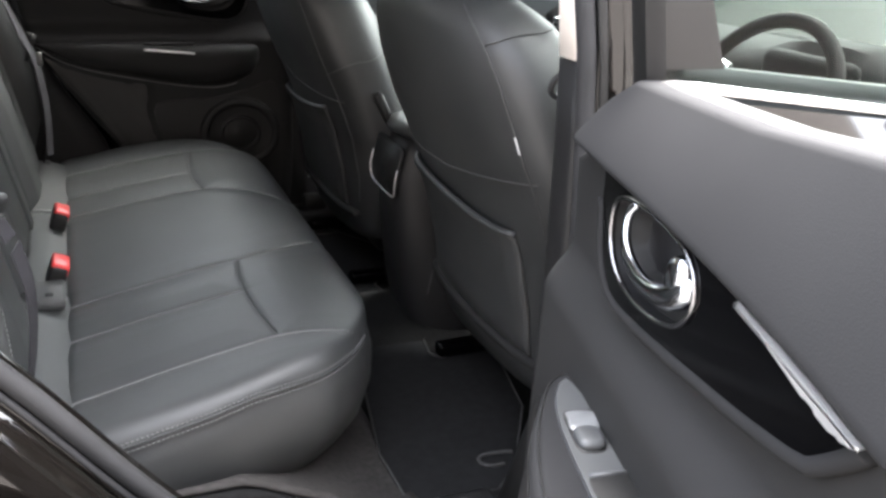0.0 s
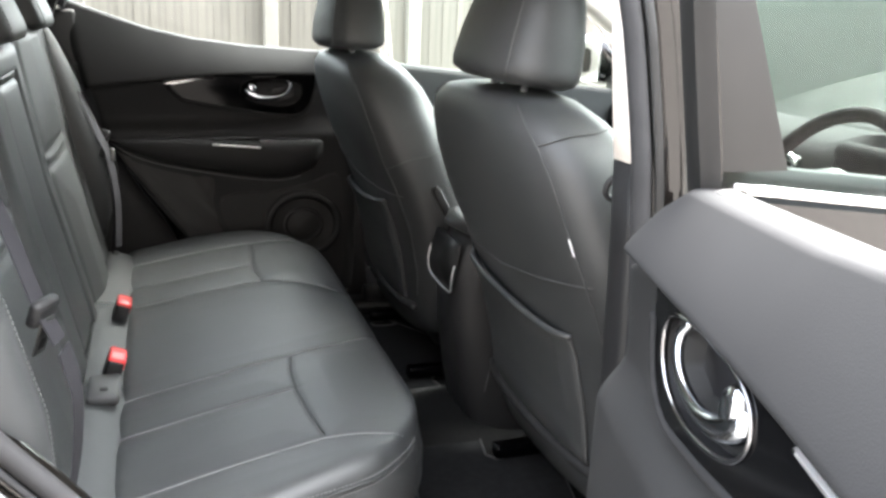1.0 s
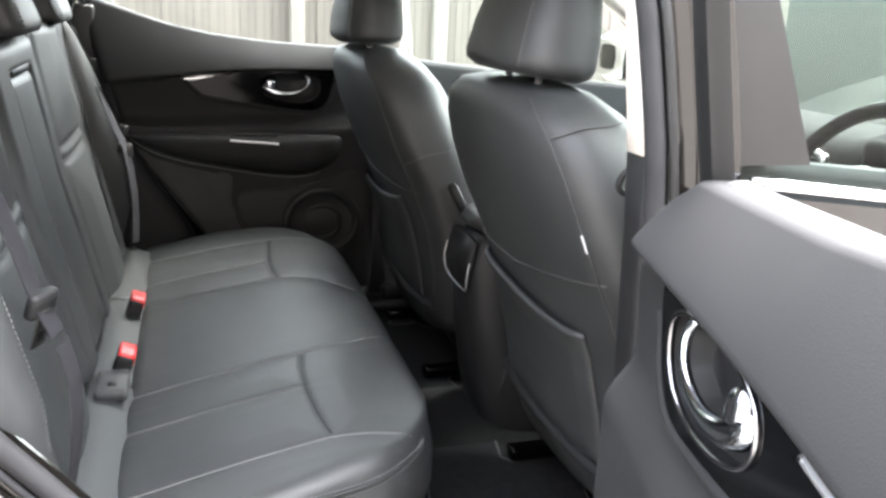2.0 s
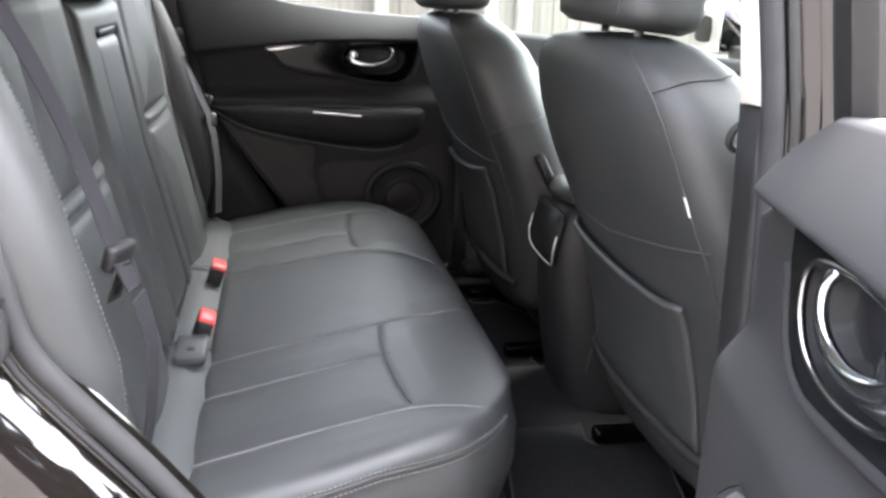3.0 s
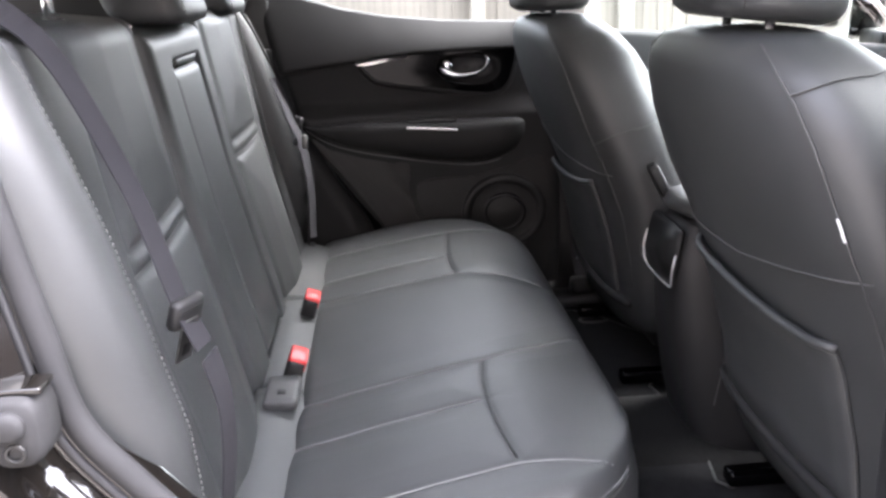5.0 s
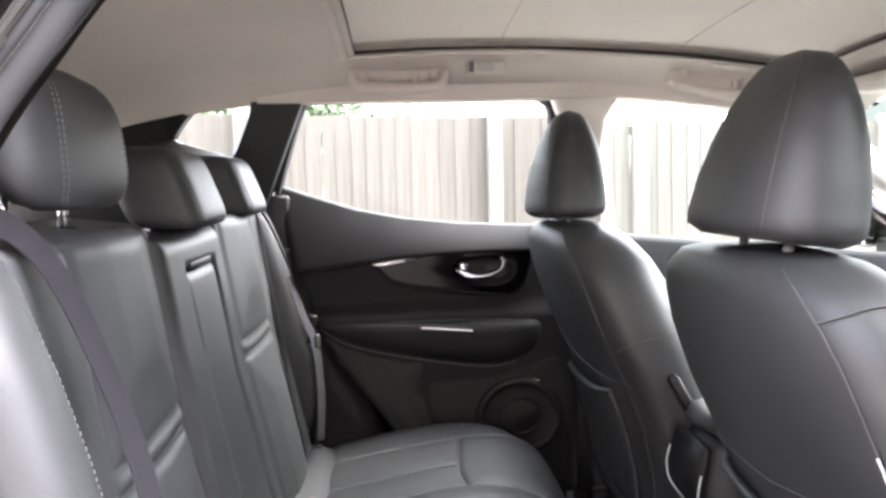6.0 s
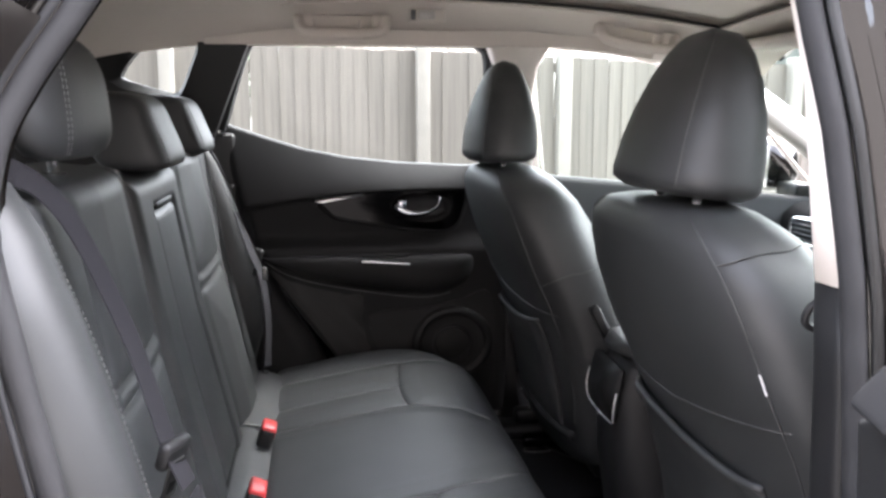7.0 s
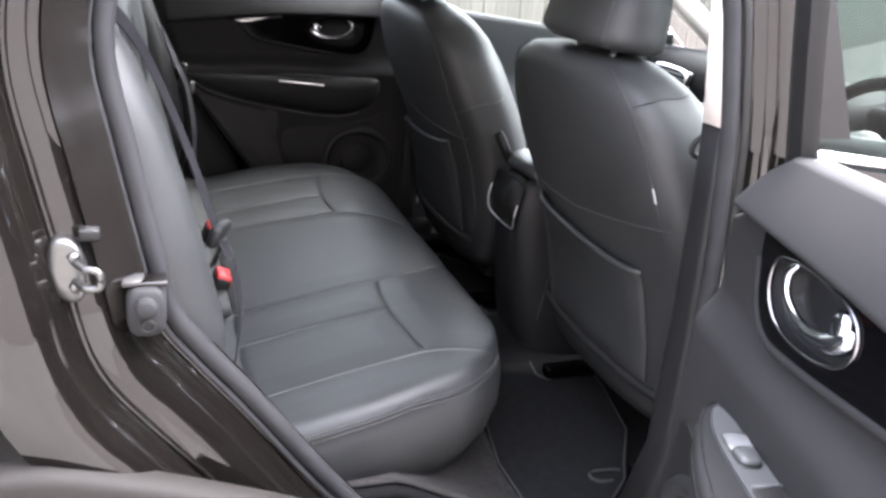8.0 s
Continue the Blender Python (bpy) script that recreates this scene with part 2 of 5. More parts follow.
def seg_dist(px, py, line):
    """The distance from a point to a polyline."""
    best = 9.0
    for (ax, ay), (bx, by) in zip(line, line[1:]):
        dx, dy = bx - ax, by - ay
        t = max(0, min(1, ((px - ax) * dx + (py - ay) * dy) / (dx * dx + dy * dy + 1e-12)))
        best = min(best, math.hypot(px - ax - t * dx, py - ay - t * dy))
    return best


def roll_off(d, r):
    if d >= r:
        return 0.0
    k = 1 - max(d, 0) / r
    return -r * (1 - math.sqrt(max(0, 1 - k * k)))


def edge_steps(a, b, n, r):
    """Sample places from a to b, finer where the edges roll."""
    ends = [r * (1 - math.cos(k * math.pi / 2 / 6)) for k in range(6)]
    return [a + e for e in ends] + [a + r + (b - a - 2 * r) * i / (n - 1) for i in range(n)] + [b - e for e in reversed(ends)]


def surface(us, vs, pos, back):
    """A closed shell: a front grid pos(u, v) and a back grid back(u, v)."""
    nu, nv = len(us), len(vs)
    verts = [pos(u, v) for u in us for v in vs] + [back(u, v) for u in us for v in vs]
    faces, o = [], nu * nv
    for i in range(nu - 1):
        for j in range(nv - 1):
            a, b, c, d = i * nv + j, i * nv + j + 1, (i + 1) * nv + j + 1, (i + 1) * nv + j
            faces += [(a, b, c, d), (o + d, o + c, o + b, o + a)]
    rim = [j for j in range(nv)] + [i * nv + nv - 1 for i in range(1, nu)] + [(nu - 1) * nv + j for j in range(nv - 2, -1, -1)] + [i * nv for i in range(nu - 2, 0, -1)]
    for a, b in zip(rim, rim[1:] + rim[:1]):
        faces.append((a, o + a, o + b, b))
    return mesh_of(verts, faces)


def squircle(w, d, n=40, e=2.6):
    out = []
    for j in range(n):
        t = 2 * math.pi * j / n
        c, s = math.cos(t), math.sin(t)
        out.append((math.copysign(abs(c) ** (2 / e), c) * d, math.copysign(abs(s) ** (2 / e), s) * w))
    return out


# ---- car shell ----
def opening(z):
    """How far out the body side stands at a height."""
    return interp(z, [0.3, 0.9, 1.1, 1.25, 1.43], [0.785, 0.780, 0.765, 0.740, 0.690])


LOOP = [(-0.42, 0.405), (-0.55, 0.420), (-0.635, 0.465), (-0.698, 0.526), (-0.769, 0.614), (-0.856, 0.732), (-0.913, 0.804), (-0.953, 0.862),
        (-0.970, 0.937), (-0.997, 1.069), (-1.014, 1.16), (-1.006, 1.232), (-0.980, 1.288), (-0.947, 1.340), (-0.914, 1.390), (-0.872, 1.438), (-0.80, 1.460), (-0.70, 1.464), (-0.45, 1.462), (-0.325, 1.450), (-0.262, 1.412),
        (-0.246, 1.33), (-0.230, 1.20), (-0.218, 1.05), (-0.212, 0.90), (-0.208, 0.74), (-0.206, 0.58), (-0.215, 0.47), (-0.28, 0.41)]
LOOP_PTS = smooth_outline(LOOP, 150)


def loop_ring(off, out, rise=0.0):
    """The door opening's line, grown by off in its plane and moved outwards; out is less along the front post."""
    n = len(LOOP_PTS)
    ring = []
    for i in range(n):
        a, b = Vector(LOOP_PTS[i - 1]), Vector(LOOP_PTS[(i + 1) % n])
        d = (b - a).normalized()
        nx, nz = -d.y, d.x
        x, z = LOOP_PTS[i]
        w = interp(x, [-0.45, -0.25], [1.0, 0.30]) if z < 1.40 else 0.45
        f = interp(x, [-0.40, -0.25], [1.0, 0.45]) if z < 1.40 else 0.55
        k = interp(z, [0.42, 0.60], [0.6, 1.0])
        bulge = 0.035 * interp(x, [-0.42, -0.27], [0, 1])
        ring.append((x + nx * off * f * k, -(opening(z) + bulge + out * w), z + nz * off * f * k + rise))
    return ring


def car_body():
    car = thing("bodyshell", "black metallic car body with an open rear door frame", "car")
    rings = [loop_ring(*r) for r in ((0.0, -0.03), (0.004, 0.0), (0.016, 0.010), (0.025, 0.012), (0.030, 0.016), (0.037, 0.027), (0.046, 0.041), (0.057, 0.053), (0.070, 0.061), (0.083, 0.065), (0.092, 0.067), (0.098, 0.070),
                                     (0.103, 0.078), (0.109, 0.091), (0.117, 0.103), (0.128, 0.113), (0.143, 0.120), (0.165, 0.122), (0.20, 0.118))]
    part("door_jamb", loft(rings, caps=False), PAINT, car, "glossy black painted door frame")
    # rubber seal round the opening
    seal = [Vector(p) for p in loop_ring(0.006, 0.004)]
    part("door_seal", tube(seal, 0.0125, 10, closed=True), RUBBER, car, "grey-black rubber door seal")
    part("seal_lip", tube([Vector(p) for p in loop_ring(0.022, 0.012)], 0.0050, 6, closed=True), RUBBER, car)
    front = [Vector(p) for p, (x, z) in zip(loop_ring(0.052, 0.030), LOOP_PTS) if x > -0.27 and 0.5 < z < 1.40]
    part("seal_channel", tube(front, 0.011, 8, flat=0.6), DARK, car, "black rubber channel")
    # flat glossy panel on the rear post between the seal and the crease
    inner, mid, outer = loop_ring(0.020, 0.020), loop_ring(0.042, 0.040), loop_ring(0.062, 0.057)
    film = [[(x, y - 0.003, z) for x, y, z in (inner[i], mid[i], outer[i])] for i, (x, z) in enumerate(LOOP_PTS) if x < -0.945 and 0.88 < z < 1.34]
    part("post_panel", loft(film, closed=False), COVER, car, "mirror-glossy brown-black post panel")
    # pressed ridges that run round the rear of the opening
    for off, out, r in ((0.026, 0.014, 0.0035), (0.096, 0.070, 0.0045)):
        line = [Vector(p) for p, (x, z) in zip(loop_ring(off, out), LOOP_PTS) if x < -0.62 and z < 1.30]
        part("jamb_ridge", tube(line, r, 10), PAINT, car)
    # lower sill scuff plate
    part("sill_plate", box(-0.60, -0.24, -0.80, -0.70, 0.385, 0.412, 0.012), HARD, car)
    # quarter panel outside, with the wheel-arch cladding below it
    skin = []
    for i in range(16):
        z = 1.25 - 0.50 * i / 15
        row = []
        for k in range(12):
            x = -1.16 - 0.5 * k / 11
            row.append((x - 0.02 * math.sin(i / 15 * math.pi), -0.895 - 0.035 * math.sin(i / 15 * math.pi) - 0.02 * k / 11, z))
        skin.append(row)
    part("quarter_panel", loft(skin, closed=False), PAINT, car, "black metallic quarter panel")
    arch = []
    for i in range(40):
        t = i / 39
        x = -1.55 + 1.05 * t
        z = 0.735 - 0.0 * t - 0.30 * max(0, t - 0.42) ** 1.25 * 1.6
        arch.append((x, z))
    rows = []
    for off, y in ((0.0, -0.885), (0.0, -0.915), (-0.012, -0.925), (-0.09, -0.93), (-0.10, -0.90)):
        rows.append([(x - 0.3 * abs(off), y, z + off) for x, z in arch])
    part("wheel_arch_cladding", loft(rows, closed=False), CLAD, car, "grey plastic wheel-arch cladding")
    # roof skin and far side seen through the windows
    roof = []
    for i in range(14):
        x = -1.75 + 2.27 * i / 13
        zc = interp(x, [-1.75, -1.4, -0.9, -0.3, 0.3, 0.52], [1.44, 1.53, 1.585, 1.60, 1.56, 1.50])
        roof.append([(x, -0.66 + 1.32 * k / 16, zc - 0.10 * abs(-1 + 2 * k / 16) ** 3.5) for k in range(17)])
    me = loft(roof, closed=False)
    b = bmesh.new()
    b.from_mesh(me)
    hole = [f for f in b.faces if -0.85 < f.calc_center_median().x < 0.30 and abs(f.calc_center_median().y) < 0.53]
    bmesh.ops.delete(b, geom=hole, context="FACES")
    part("roof_skin", b, PAINT, car)
    pane = [[(x, y, z + 0.004) for x, y, z in r if abs(y) < 0.60] for r in roof if -0.95 < r[0][0] < 0.40]
    gp = part("roof_glass", loft(pane, closed=False), GLASS, car, "large glass roof panel")
    gp.visible_shadow = False
    # catch, rubber stop and small fittings on the rear post
    part("striker_plate", loft([[(-1.064 + p * k, y, 0.945 + q * k - p * 0.3) for q, p in squircle(0.019, 0.036, 28, 2.4)] for k, y in ((1.0, -0.838), (1.0, -0.856), (0.9, -0.8595), (0.5, -0.860))]), STEEL, car, "zinc-plated striker plate")
    part("striker_loop", tube(spline([(-1.058, -0.856, 0.956), (-1.046, -0.880, 0.957), (-1.032, -0.886, 0.955), (-1.029, -0.886, 0.945), (-1.032, -0.886, 0.936), (-1.046, -0.880, 0.935), (-1.058, -0.856, 0.934)], 24), 0.0042, 8), STEEL, car, "steel striker loop")
    for dz in (-0.017, 0.017):
        part("striker_screw", tube([(-1.058, -0.858, 0.945 + dz), (-1.055, -0.865, 0.945 + dz)], 0.006, 10), STEEL, car)
    stop = part("rubber_stop", loft([[(-0.986 + p * k, y, 0.884 + q * k) for q, p in squircle(0.021, 0.029, 32, 3.2)] for k, y in ((1.08, -0.805), (1.06, -0.832), (1.0, -0.842), (0.88, -0.846))]), RUBBER, car, "grey-black rubber door stop")
    part("stop_bump", loft([[(-0.986 + p * k, y, 0.893 + q * k) for q, p in squircle(0.013, 0.013, 20, 2.0)] for k, y in ((1.0, -0.844), (0.95, -0.853), (0.6, -0.856))]), RUBBER, stop)
    part("stop_ring", tube([(-0.985 + 0.007 * math.cos(t), -0.8468, 0.869 + 0.007 * math.sin(t)) for t in [2 * math.pi * i / 20 for i in range(20)]], 0.0022, 6, closed=True, up=(0, 1, 0)), DARK, stop)
    part("stop_bracket", box(-1.012, -0.962, -0.836, -0.806, 0.913, 0.919, 0.002), PAINT, stop)
    part("clip", box(-1.052, -1.030, -0.848, -0.832, 0.974, 0.988, 0.003), DARK, car)
    # wheels
    for x in (-1.42, 1.23):
        for s in (-1, 1):
            wheel = part("wheel", tube([(x, s * 0.62, 0.345), (x, s * 0.80, 0.345)], 0.06, 20), DARK, car)
            prof = [(0.62, 0.24), (0.61, 0.32), (0.63, 0.342), (0.79, 0.342), (0.81, 0.32), (0.80, 0.24)]
            part("tyre", loft([[(x + math.cos(t) * r, s * y, 0.345 + math.sin(t) * r) for y, r in prof] for t in [2 * math.pi * i / 40 for i in range(41)]], caps=False), RUBBER, wheel, "black rubber tyre")
            part("rim", loft([[(x + math.cos(t) * r, s * y, 0.345 + math.sin(t) * r) for t in [2 * math.pi * i / 40 for i in range(40)]] for r, y in ((0.245, 0.80), (0.235, 0.775), (0.10, 0.775), (0.05, 0.785))]), SILVER, wheel, "silver wheel rim")
    return car


car_body()


# ---- floor ----
def floor_height(x, y):
    tunnel = 0.055 * max(0, 1 - (abs(y) / 0.14) ** 4) if abs(y) < 0.14 else 0
    heel = 0.05 * max(0, (-0.38 - x) / 0.1) if x < -0.38 else 0
    side = 0.03 * max(0, (abs(y) - 0.60) / 0.1)
    return 0.345 + tunnel + min(heel, 0.12) + side


def sheet(xs, ys, f, drop=0.02):
    return surface(xs, ys, lambda x, y: (x, y, f(x, y)), lambda x, y: (x, y, f(x, y) - drop))


fl = part("floor", sheet([-1.7 + 2.6 * i / 90 for i in range(91)], [-0.72 + 1.44 * i / 60 for i in range(61)], floor_height), CARPET)
tagged(fl, "black needle-felt carpet on the car floor", "floor", kind="structure")
# grey carpet strip along the foot of the bench
ks = part("kick_carpet", surface([-0.72 + 0.38 * i / 20 for i in range(21)], [-0.70 + 1.40 * i / 40 for i in range(41)],
                                 lambda x, y: (x, y, floor_height(x, y) + 0.010), lambda x, y: (x, y, floor_height(x, y) + 0.002)), SIDE_CARPET)
tagged(ks, "grey carpet on the raised floor under the bench", "carpet", kind="structure")


# ---- headliner ----
ROOF_LINE = spline([(-1.75, 1.36, 0), (-1.5, 1.43, 0), (-1.2, 1.49, 0), (-0.9, 1.525, 0), (-0.62, 1.543, 0), (-0.33, 1.541, 0), (-0.05, 1.524, 0), (0.10, 1.507, 0), (0.25, 1.485, 0), (0.50, 1.440, 0)], 200)
ROOF_X, ROOF_H = [p.x for p in ROOF_LINE], [p.y for p in ROOF_LINE]


def roof_z(x, y):
    zc = interp(x, ROOF_X, ROOF_H)
    a = abs(y)
    return zc - (0.02 * (a / 0.5) ** 2 if a < 0.5 else 0.02 + 0.062 * ((a - 0.5) / 0.16) ** 1.6)


def ceiling():
    xs = [-1.75 + i * 0.033 for i in range(30)] + [-0.76 + i * 0.0425 for i in range(30)]
    ys = [-0.665, -0.64, -0.61, -0.58, -0.55, -0.52, -0.49] + [-0.49 + 0.98 * i / 20 for i in range(1, 20)] + [0.49, 0.52, 0.55, 0.58, 0.61, 0.64, 0.665]
    verts, faces = [], []
    nv = len(ys)
    for lay in (0.0, 0.02):
        for x in xs:
            for y in ys:
                verts.append((x, y, roof_z(x, y) + lay))
    o = len(xs) * nv
    for i in range(len(xs) - 1):
        for j in range(nv - 1):
            xm, ym = (xs[i] + xs[i + 1]) / 2, (ys[j] + ys[j + 1]) / 2
            if -0.76 < xm < 0.26 and abs(ym) < 0.49:
                continue
            a, b, c, d = i * nv + j, i * nv + j + 1, (i + 1) * nv + j + 1, (i + 1) * nv + j
            faces += [(a, b, c, d), (o + d, o + c, o + b, o + a)]
    ob = part("ceiling", mesh_of(verts, faces), LINER)
    tagged(ob, "beige woven headliner with a large roof window cut-out", "ceiling", kind="structure")
    blind = thing("sunroof_blind", "closed beige fabric blind of the panoramic roof", "blind")
    part("blind_cloth", surface([-0.800 + 1.10 * i / 40 for i in range(41)], [-0.515 + 1.03 * i / 16 for i in range(17)],
                                lambda x, y: (x, y, roof_z(x, y) + 0.0225), lambda x, y: (x, y, roof_z(x, y) + 0.0265)), SHADE, blind)
    for x in (-0.435, -0.030):
        part("blind_seam", tube([(x, -0.487 + 0.974 * k / 20, roof_z(x, -0.487 + 0.974 * k / 20) + 0.0222) for k in range(21)], 0.0009, 5), PALE_SEAM, blind)
    rim = smooth_outline([(-0.76, -0.47), (-0.76, 0.0), (-0.76, 0.47), (-0.74, 0.49), (-0.3, 0.49), (0.05, 0.49), (0.24, 0.49), (0.26, 0.47), (0.26, 0.0), (0.26, -0.47), (0.24, -0.49), (0.05, -0.49), (-0.3, -0.49), (-0.74, -0.49)], 140)
    part("gasket", tube([(x, y, roof_z(x, y) + 0.006) for x, y in rim], 0.0032, 6, closed=True), DARK, blind, "thin black gasket")
    part("frame_rim", tube([(x - 0.022 if x < -0.7 else x, y * 1.035, roof_z(x, y * 1.035) - 0.001) for x, y in rim], 0.010, 8, closed=True, flat=0.5), LINER, blind)


ceiling()


# ---- posts and trims on both sides ----
def post_trim(name, label, rows, mat, side):
    """A trim lofted over rows of (z, x0, x1, y0, y1); y counted from the middle outwards."""
    rings = []
    for z, x0, x1, y0, y1 in rows:
        cx, cy, hx, hy = (x0 + x1) / 2, (y0 + y1) / 2, (x1 - x0) / 2, (y1 - y0) / 2
        rings.append([(cx + p, side * (cy + q), z) for p, q in squircle(hy, hx, 32, 5)])
    ob = part(name, loft(rings), mat)
    return tagged(ob, label, "trim", kind="structure")


for side in (-1, 1):
    ins = 0.022 if side < 0 else 0.0
    post_trim("trim_upper_centre_post", "pale grey moulded trim on the upper centre post",
              [(1.095, -0.252 + ins, -0.145, 0.745, 0.803), (1.18, -0.257 + ins, -0.148, 0.735, 0.790), (1.30, -0.258 + ins, -0.155, 0.712, 0.766), (1.38, -0.266 + ins, -0.150, 0.69, 0.74), (1.45, -0.295, -0.11, 0.655, 0.715)], PALE, side)
    post_trim("trim_lower_centre_post", "black plastic trim on the lower centre post",
              [(0.36, -0.25, -0.09, 0.71, 0.80), (0.55, -0.230 + ins, -0.12, 0.73, 0.80), (0.80, -0.236 + ins, -0.13, 0.740, 0.80), (1.00, -0.245 + ins, -0.14, 0.743, 0.80), (1.092, -0.251 + ins, -0.143, 0.743, 0.804)], HARD, side)
    rail = []
    for i in range(25):
        x = -1.0 + 1.40 * i / 24
        dz = -0.17 * max(0.0, x + 0.12) ** 1.3
        rail.append([(x, side * y, z + dz) for y, z in ((0.645, 1.432 if side > 0 else 1.462), (0.675, 1.430 if side > 0 else 1.462), (0.680, 1.468), (0.632, 1.468))])
    tagged(part("trim_roof_rail", loft(rail, smooth=False), LINER), "beige trim along the roof rail", "trim", kind="structure")
# rear posts: black trim behind the rear doors, round the small side window
PANE = smooth_outline([(-1.205, 1.360), (-1.175, 1.400), (-1.135, 1.432), (-1.08, 1.437), (-1.028, 1.436), (-1.024, 1.420), (-1.045, 1.370), (-1.066, 1.325), (-1.085, 1.314), (-1.12, 1.322), (-1.165, 1.335), (-1.20, 1.347)], 60)


def side_y(z):
    return interp(z, [0.40, 0.60, 1.10, 1.22, 1.45, 1.50], [0.77, 0.765, 0.735, 0.715, 0.665, 0.655])


for side in (-1, 1):
    inner, outer = [], []
    shift = -0.10 if side < 0 else 0.0
    for x, z in PANE:
        dx, dz = x + 1.10, z - 1.375
        ks = []
        if dx < 0:
            ks.append((-1.68 + 1.10) / dx)
        if dz > 0:
            ks.append((1.485 - 1.375) / dz)
        if dz < 0:
            ks.append((1.08 - 1.375) / dz)
        # slanted front edge along the door
        den = dx - 0.42 * dz
        if den > 0:
            ks.append((-0.892 + shift - 0.42 * (1.445 - 1.375) + 1.10) / den)
        k = min(ks)
        outer.append((-1.10 + dx * k, 1.375 + dz * k))
        inner.append((x, z))
    rings = [[(x, side * (side_y(z) + 0.030), z) for x, z in inner], [(x, side * (side_y(z) - 0.002), z) for x, z in inner],
             [(x + (a - x) * 0.06, side * (side_y(z) - 0.016), z + (c - z) * 0.06) for (x, z), (a, c) in zip(inner, outer)],
             [(x, side * (side_y(z) - 0.012), z) for x, z in outer], [(x, side * (side_y(z) + 0.035), z) for x, z in outer]]
    ob = crisp(part("trim_rear_post", loft(rings, caps=False), DARK), 30)
    tagged(ob, "black plastic rear-post trim round a small side window", "trim", kind="structure")
    x1 = -0.895 if side > 0 else -1.02
    low = surface([0.40 + 0.68 * i / 16 for i in range(17)], [i / 14 for i in range(15)],
                  lambda z, u: (-1.68 + (interp(z, [0.40, 0.63, 0.75, 0.90, 1.08], [-0.66, -0.74, -0.82, x1, x1 - 0.04]) + 1.68 if side > 0 else x1 + 1.68) * u, side * (side_y(z) - 0.004), z),
                  lambda z, u: (-1.68 + (interp(z, [0.40, 0.63, 0.75, 0.90, 1.08], [-0.66, -0.74, -0.82, x1, x1 - 0.04]) + 1.68 if side > 0 else x1 + 1.68) * u, side * (side_y(z) + 0.03), z))
    ob = part("trim_rear_quarter", low, HARD)
    tagged(ob, "black plastic trim beside the rear bench", "trim", kind="structure")
    g = part("quarter_glass", mesh_of([(x, side * (side_y(z) + 0.02), z) for x, z in PANE], [tuple(range(60))], False), PRIVACY)
    tagged(g, "small dark side window behind the rear door", "window", kind="structure")
fs = part("far_body_side", loft([[(x, interp(z, [0.25, 0.6, 0.9, 1.12], [0.84, 0.895, 0.90, 0.845]), z) for z in [0.22 + 0.88 * i / 14 for i in range(15)]] for x in [-1.75 + 0.1 * i for i in range(17)]], closed=False), PAINT)
tagged(fs, "black metallic body side of the car", "car body", kind="structure")
bc = part("trim_belt_corner", box(-1.10, -0.945, 0.746, 0.772, 1.0, 1.212, 0.010), DARK)
tagged(bc, "black plastic trim behind the rear door window line", "trim", kind="structure")
# tailgate closes the rear
tg = part("tailgate_trim", surface([0.38 + 0.70 * i / 20 for i in range(21)], [-0.72 + 1.44 * i / 20 for i in range(21)],
                                   lambda z, y: (-1.66 + 0.12 * max(0, z - 1.2), y, z), lambda z, y: (-1.70 + 0.12 * max(0, z - 1.2), y, z)), HARD)
tagged(tg, "black plastic tailgate lining", "tailgate", kind="structure")
rg = part("rear_window", loft([[(-1.69 + 0.30 * f, -0.62 + 1.24 * k / 12, 1.08 + 0.36 * f) for k in range(13)] for f in (0, 0.25, 0.5, 0.75, 1)], closed=False), PRIVACY)
rg.visible_shadow = False
tagged(rg, "sloping tinted rear window in the tailgate", "window", kind="structure")
ps = part("parcel_shelf", box(-1.60, -1.03, -0.70, 0.70, 1.02, 1.035, 0.004), SIDE_CARPET)
tagged(ps, "dark fabric luggage cover behind the bench", "luggage cover")


# ---- roof fittings ----
def grab_handle(x0, x1, side, z):
    ob = thing("grab_handle", "beige folding grab handle on the roof rail", "grab handle", "grab handles", at=((x0 + x1) / 2, side * 0.575, z))
    w = (x1 - x0) / 2
    part("grip", tube(spline([(-w, 0.01 * side, 0.012), (-w, -0.012 * side, 0.002), (-w * 0.86, -0.03 * side, -0.020), (0, -0.034 * side, -0.026), (w * 0.86, -0.03 * side, -0.020), (w, -0.012 * side, 0.002), (w, 0.01 * side, 0.012)], 40), 0.0135, 10), LINER, ob)
    part("base_plate", box(-w - 0.016, w + 0.016, 0.010 * side - 0.006, 0.010 * side + 0.006, -0.012, 0.022, 0.005), LINER, ob)
    for s in (-1, 1):
        part("hinge_cover", box(s * w * 0.93 - 0.022, s * w * 0.93 + 0.022, -0.012, 0.012, -0.012, 0.022, 0.006), LINER, ob)
    part("coat_hook", box(w * 0.42 - 0.006, w * 0.42 + 0.006, -0.03 * side - 0.008, -0.03 * side + 0.008, -0.02, 0.008, 0.003), LINER, ob)
    return ob


for side in (-1, 1):
    grab_handle(-0.765, -0.565, side, 1.475 if side > 0 else 1.508)
    grab_handle(-0.02, 0.17, side, 1.452).rotation_euler = (0, radians(8), 0)


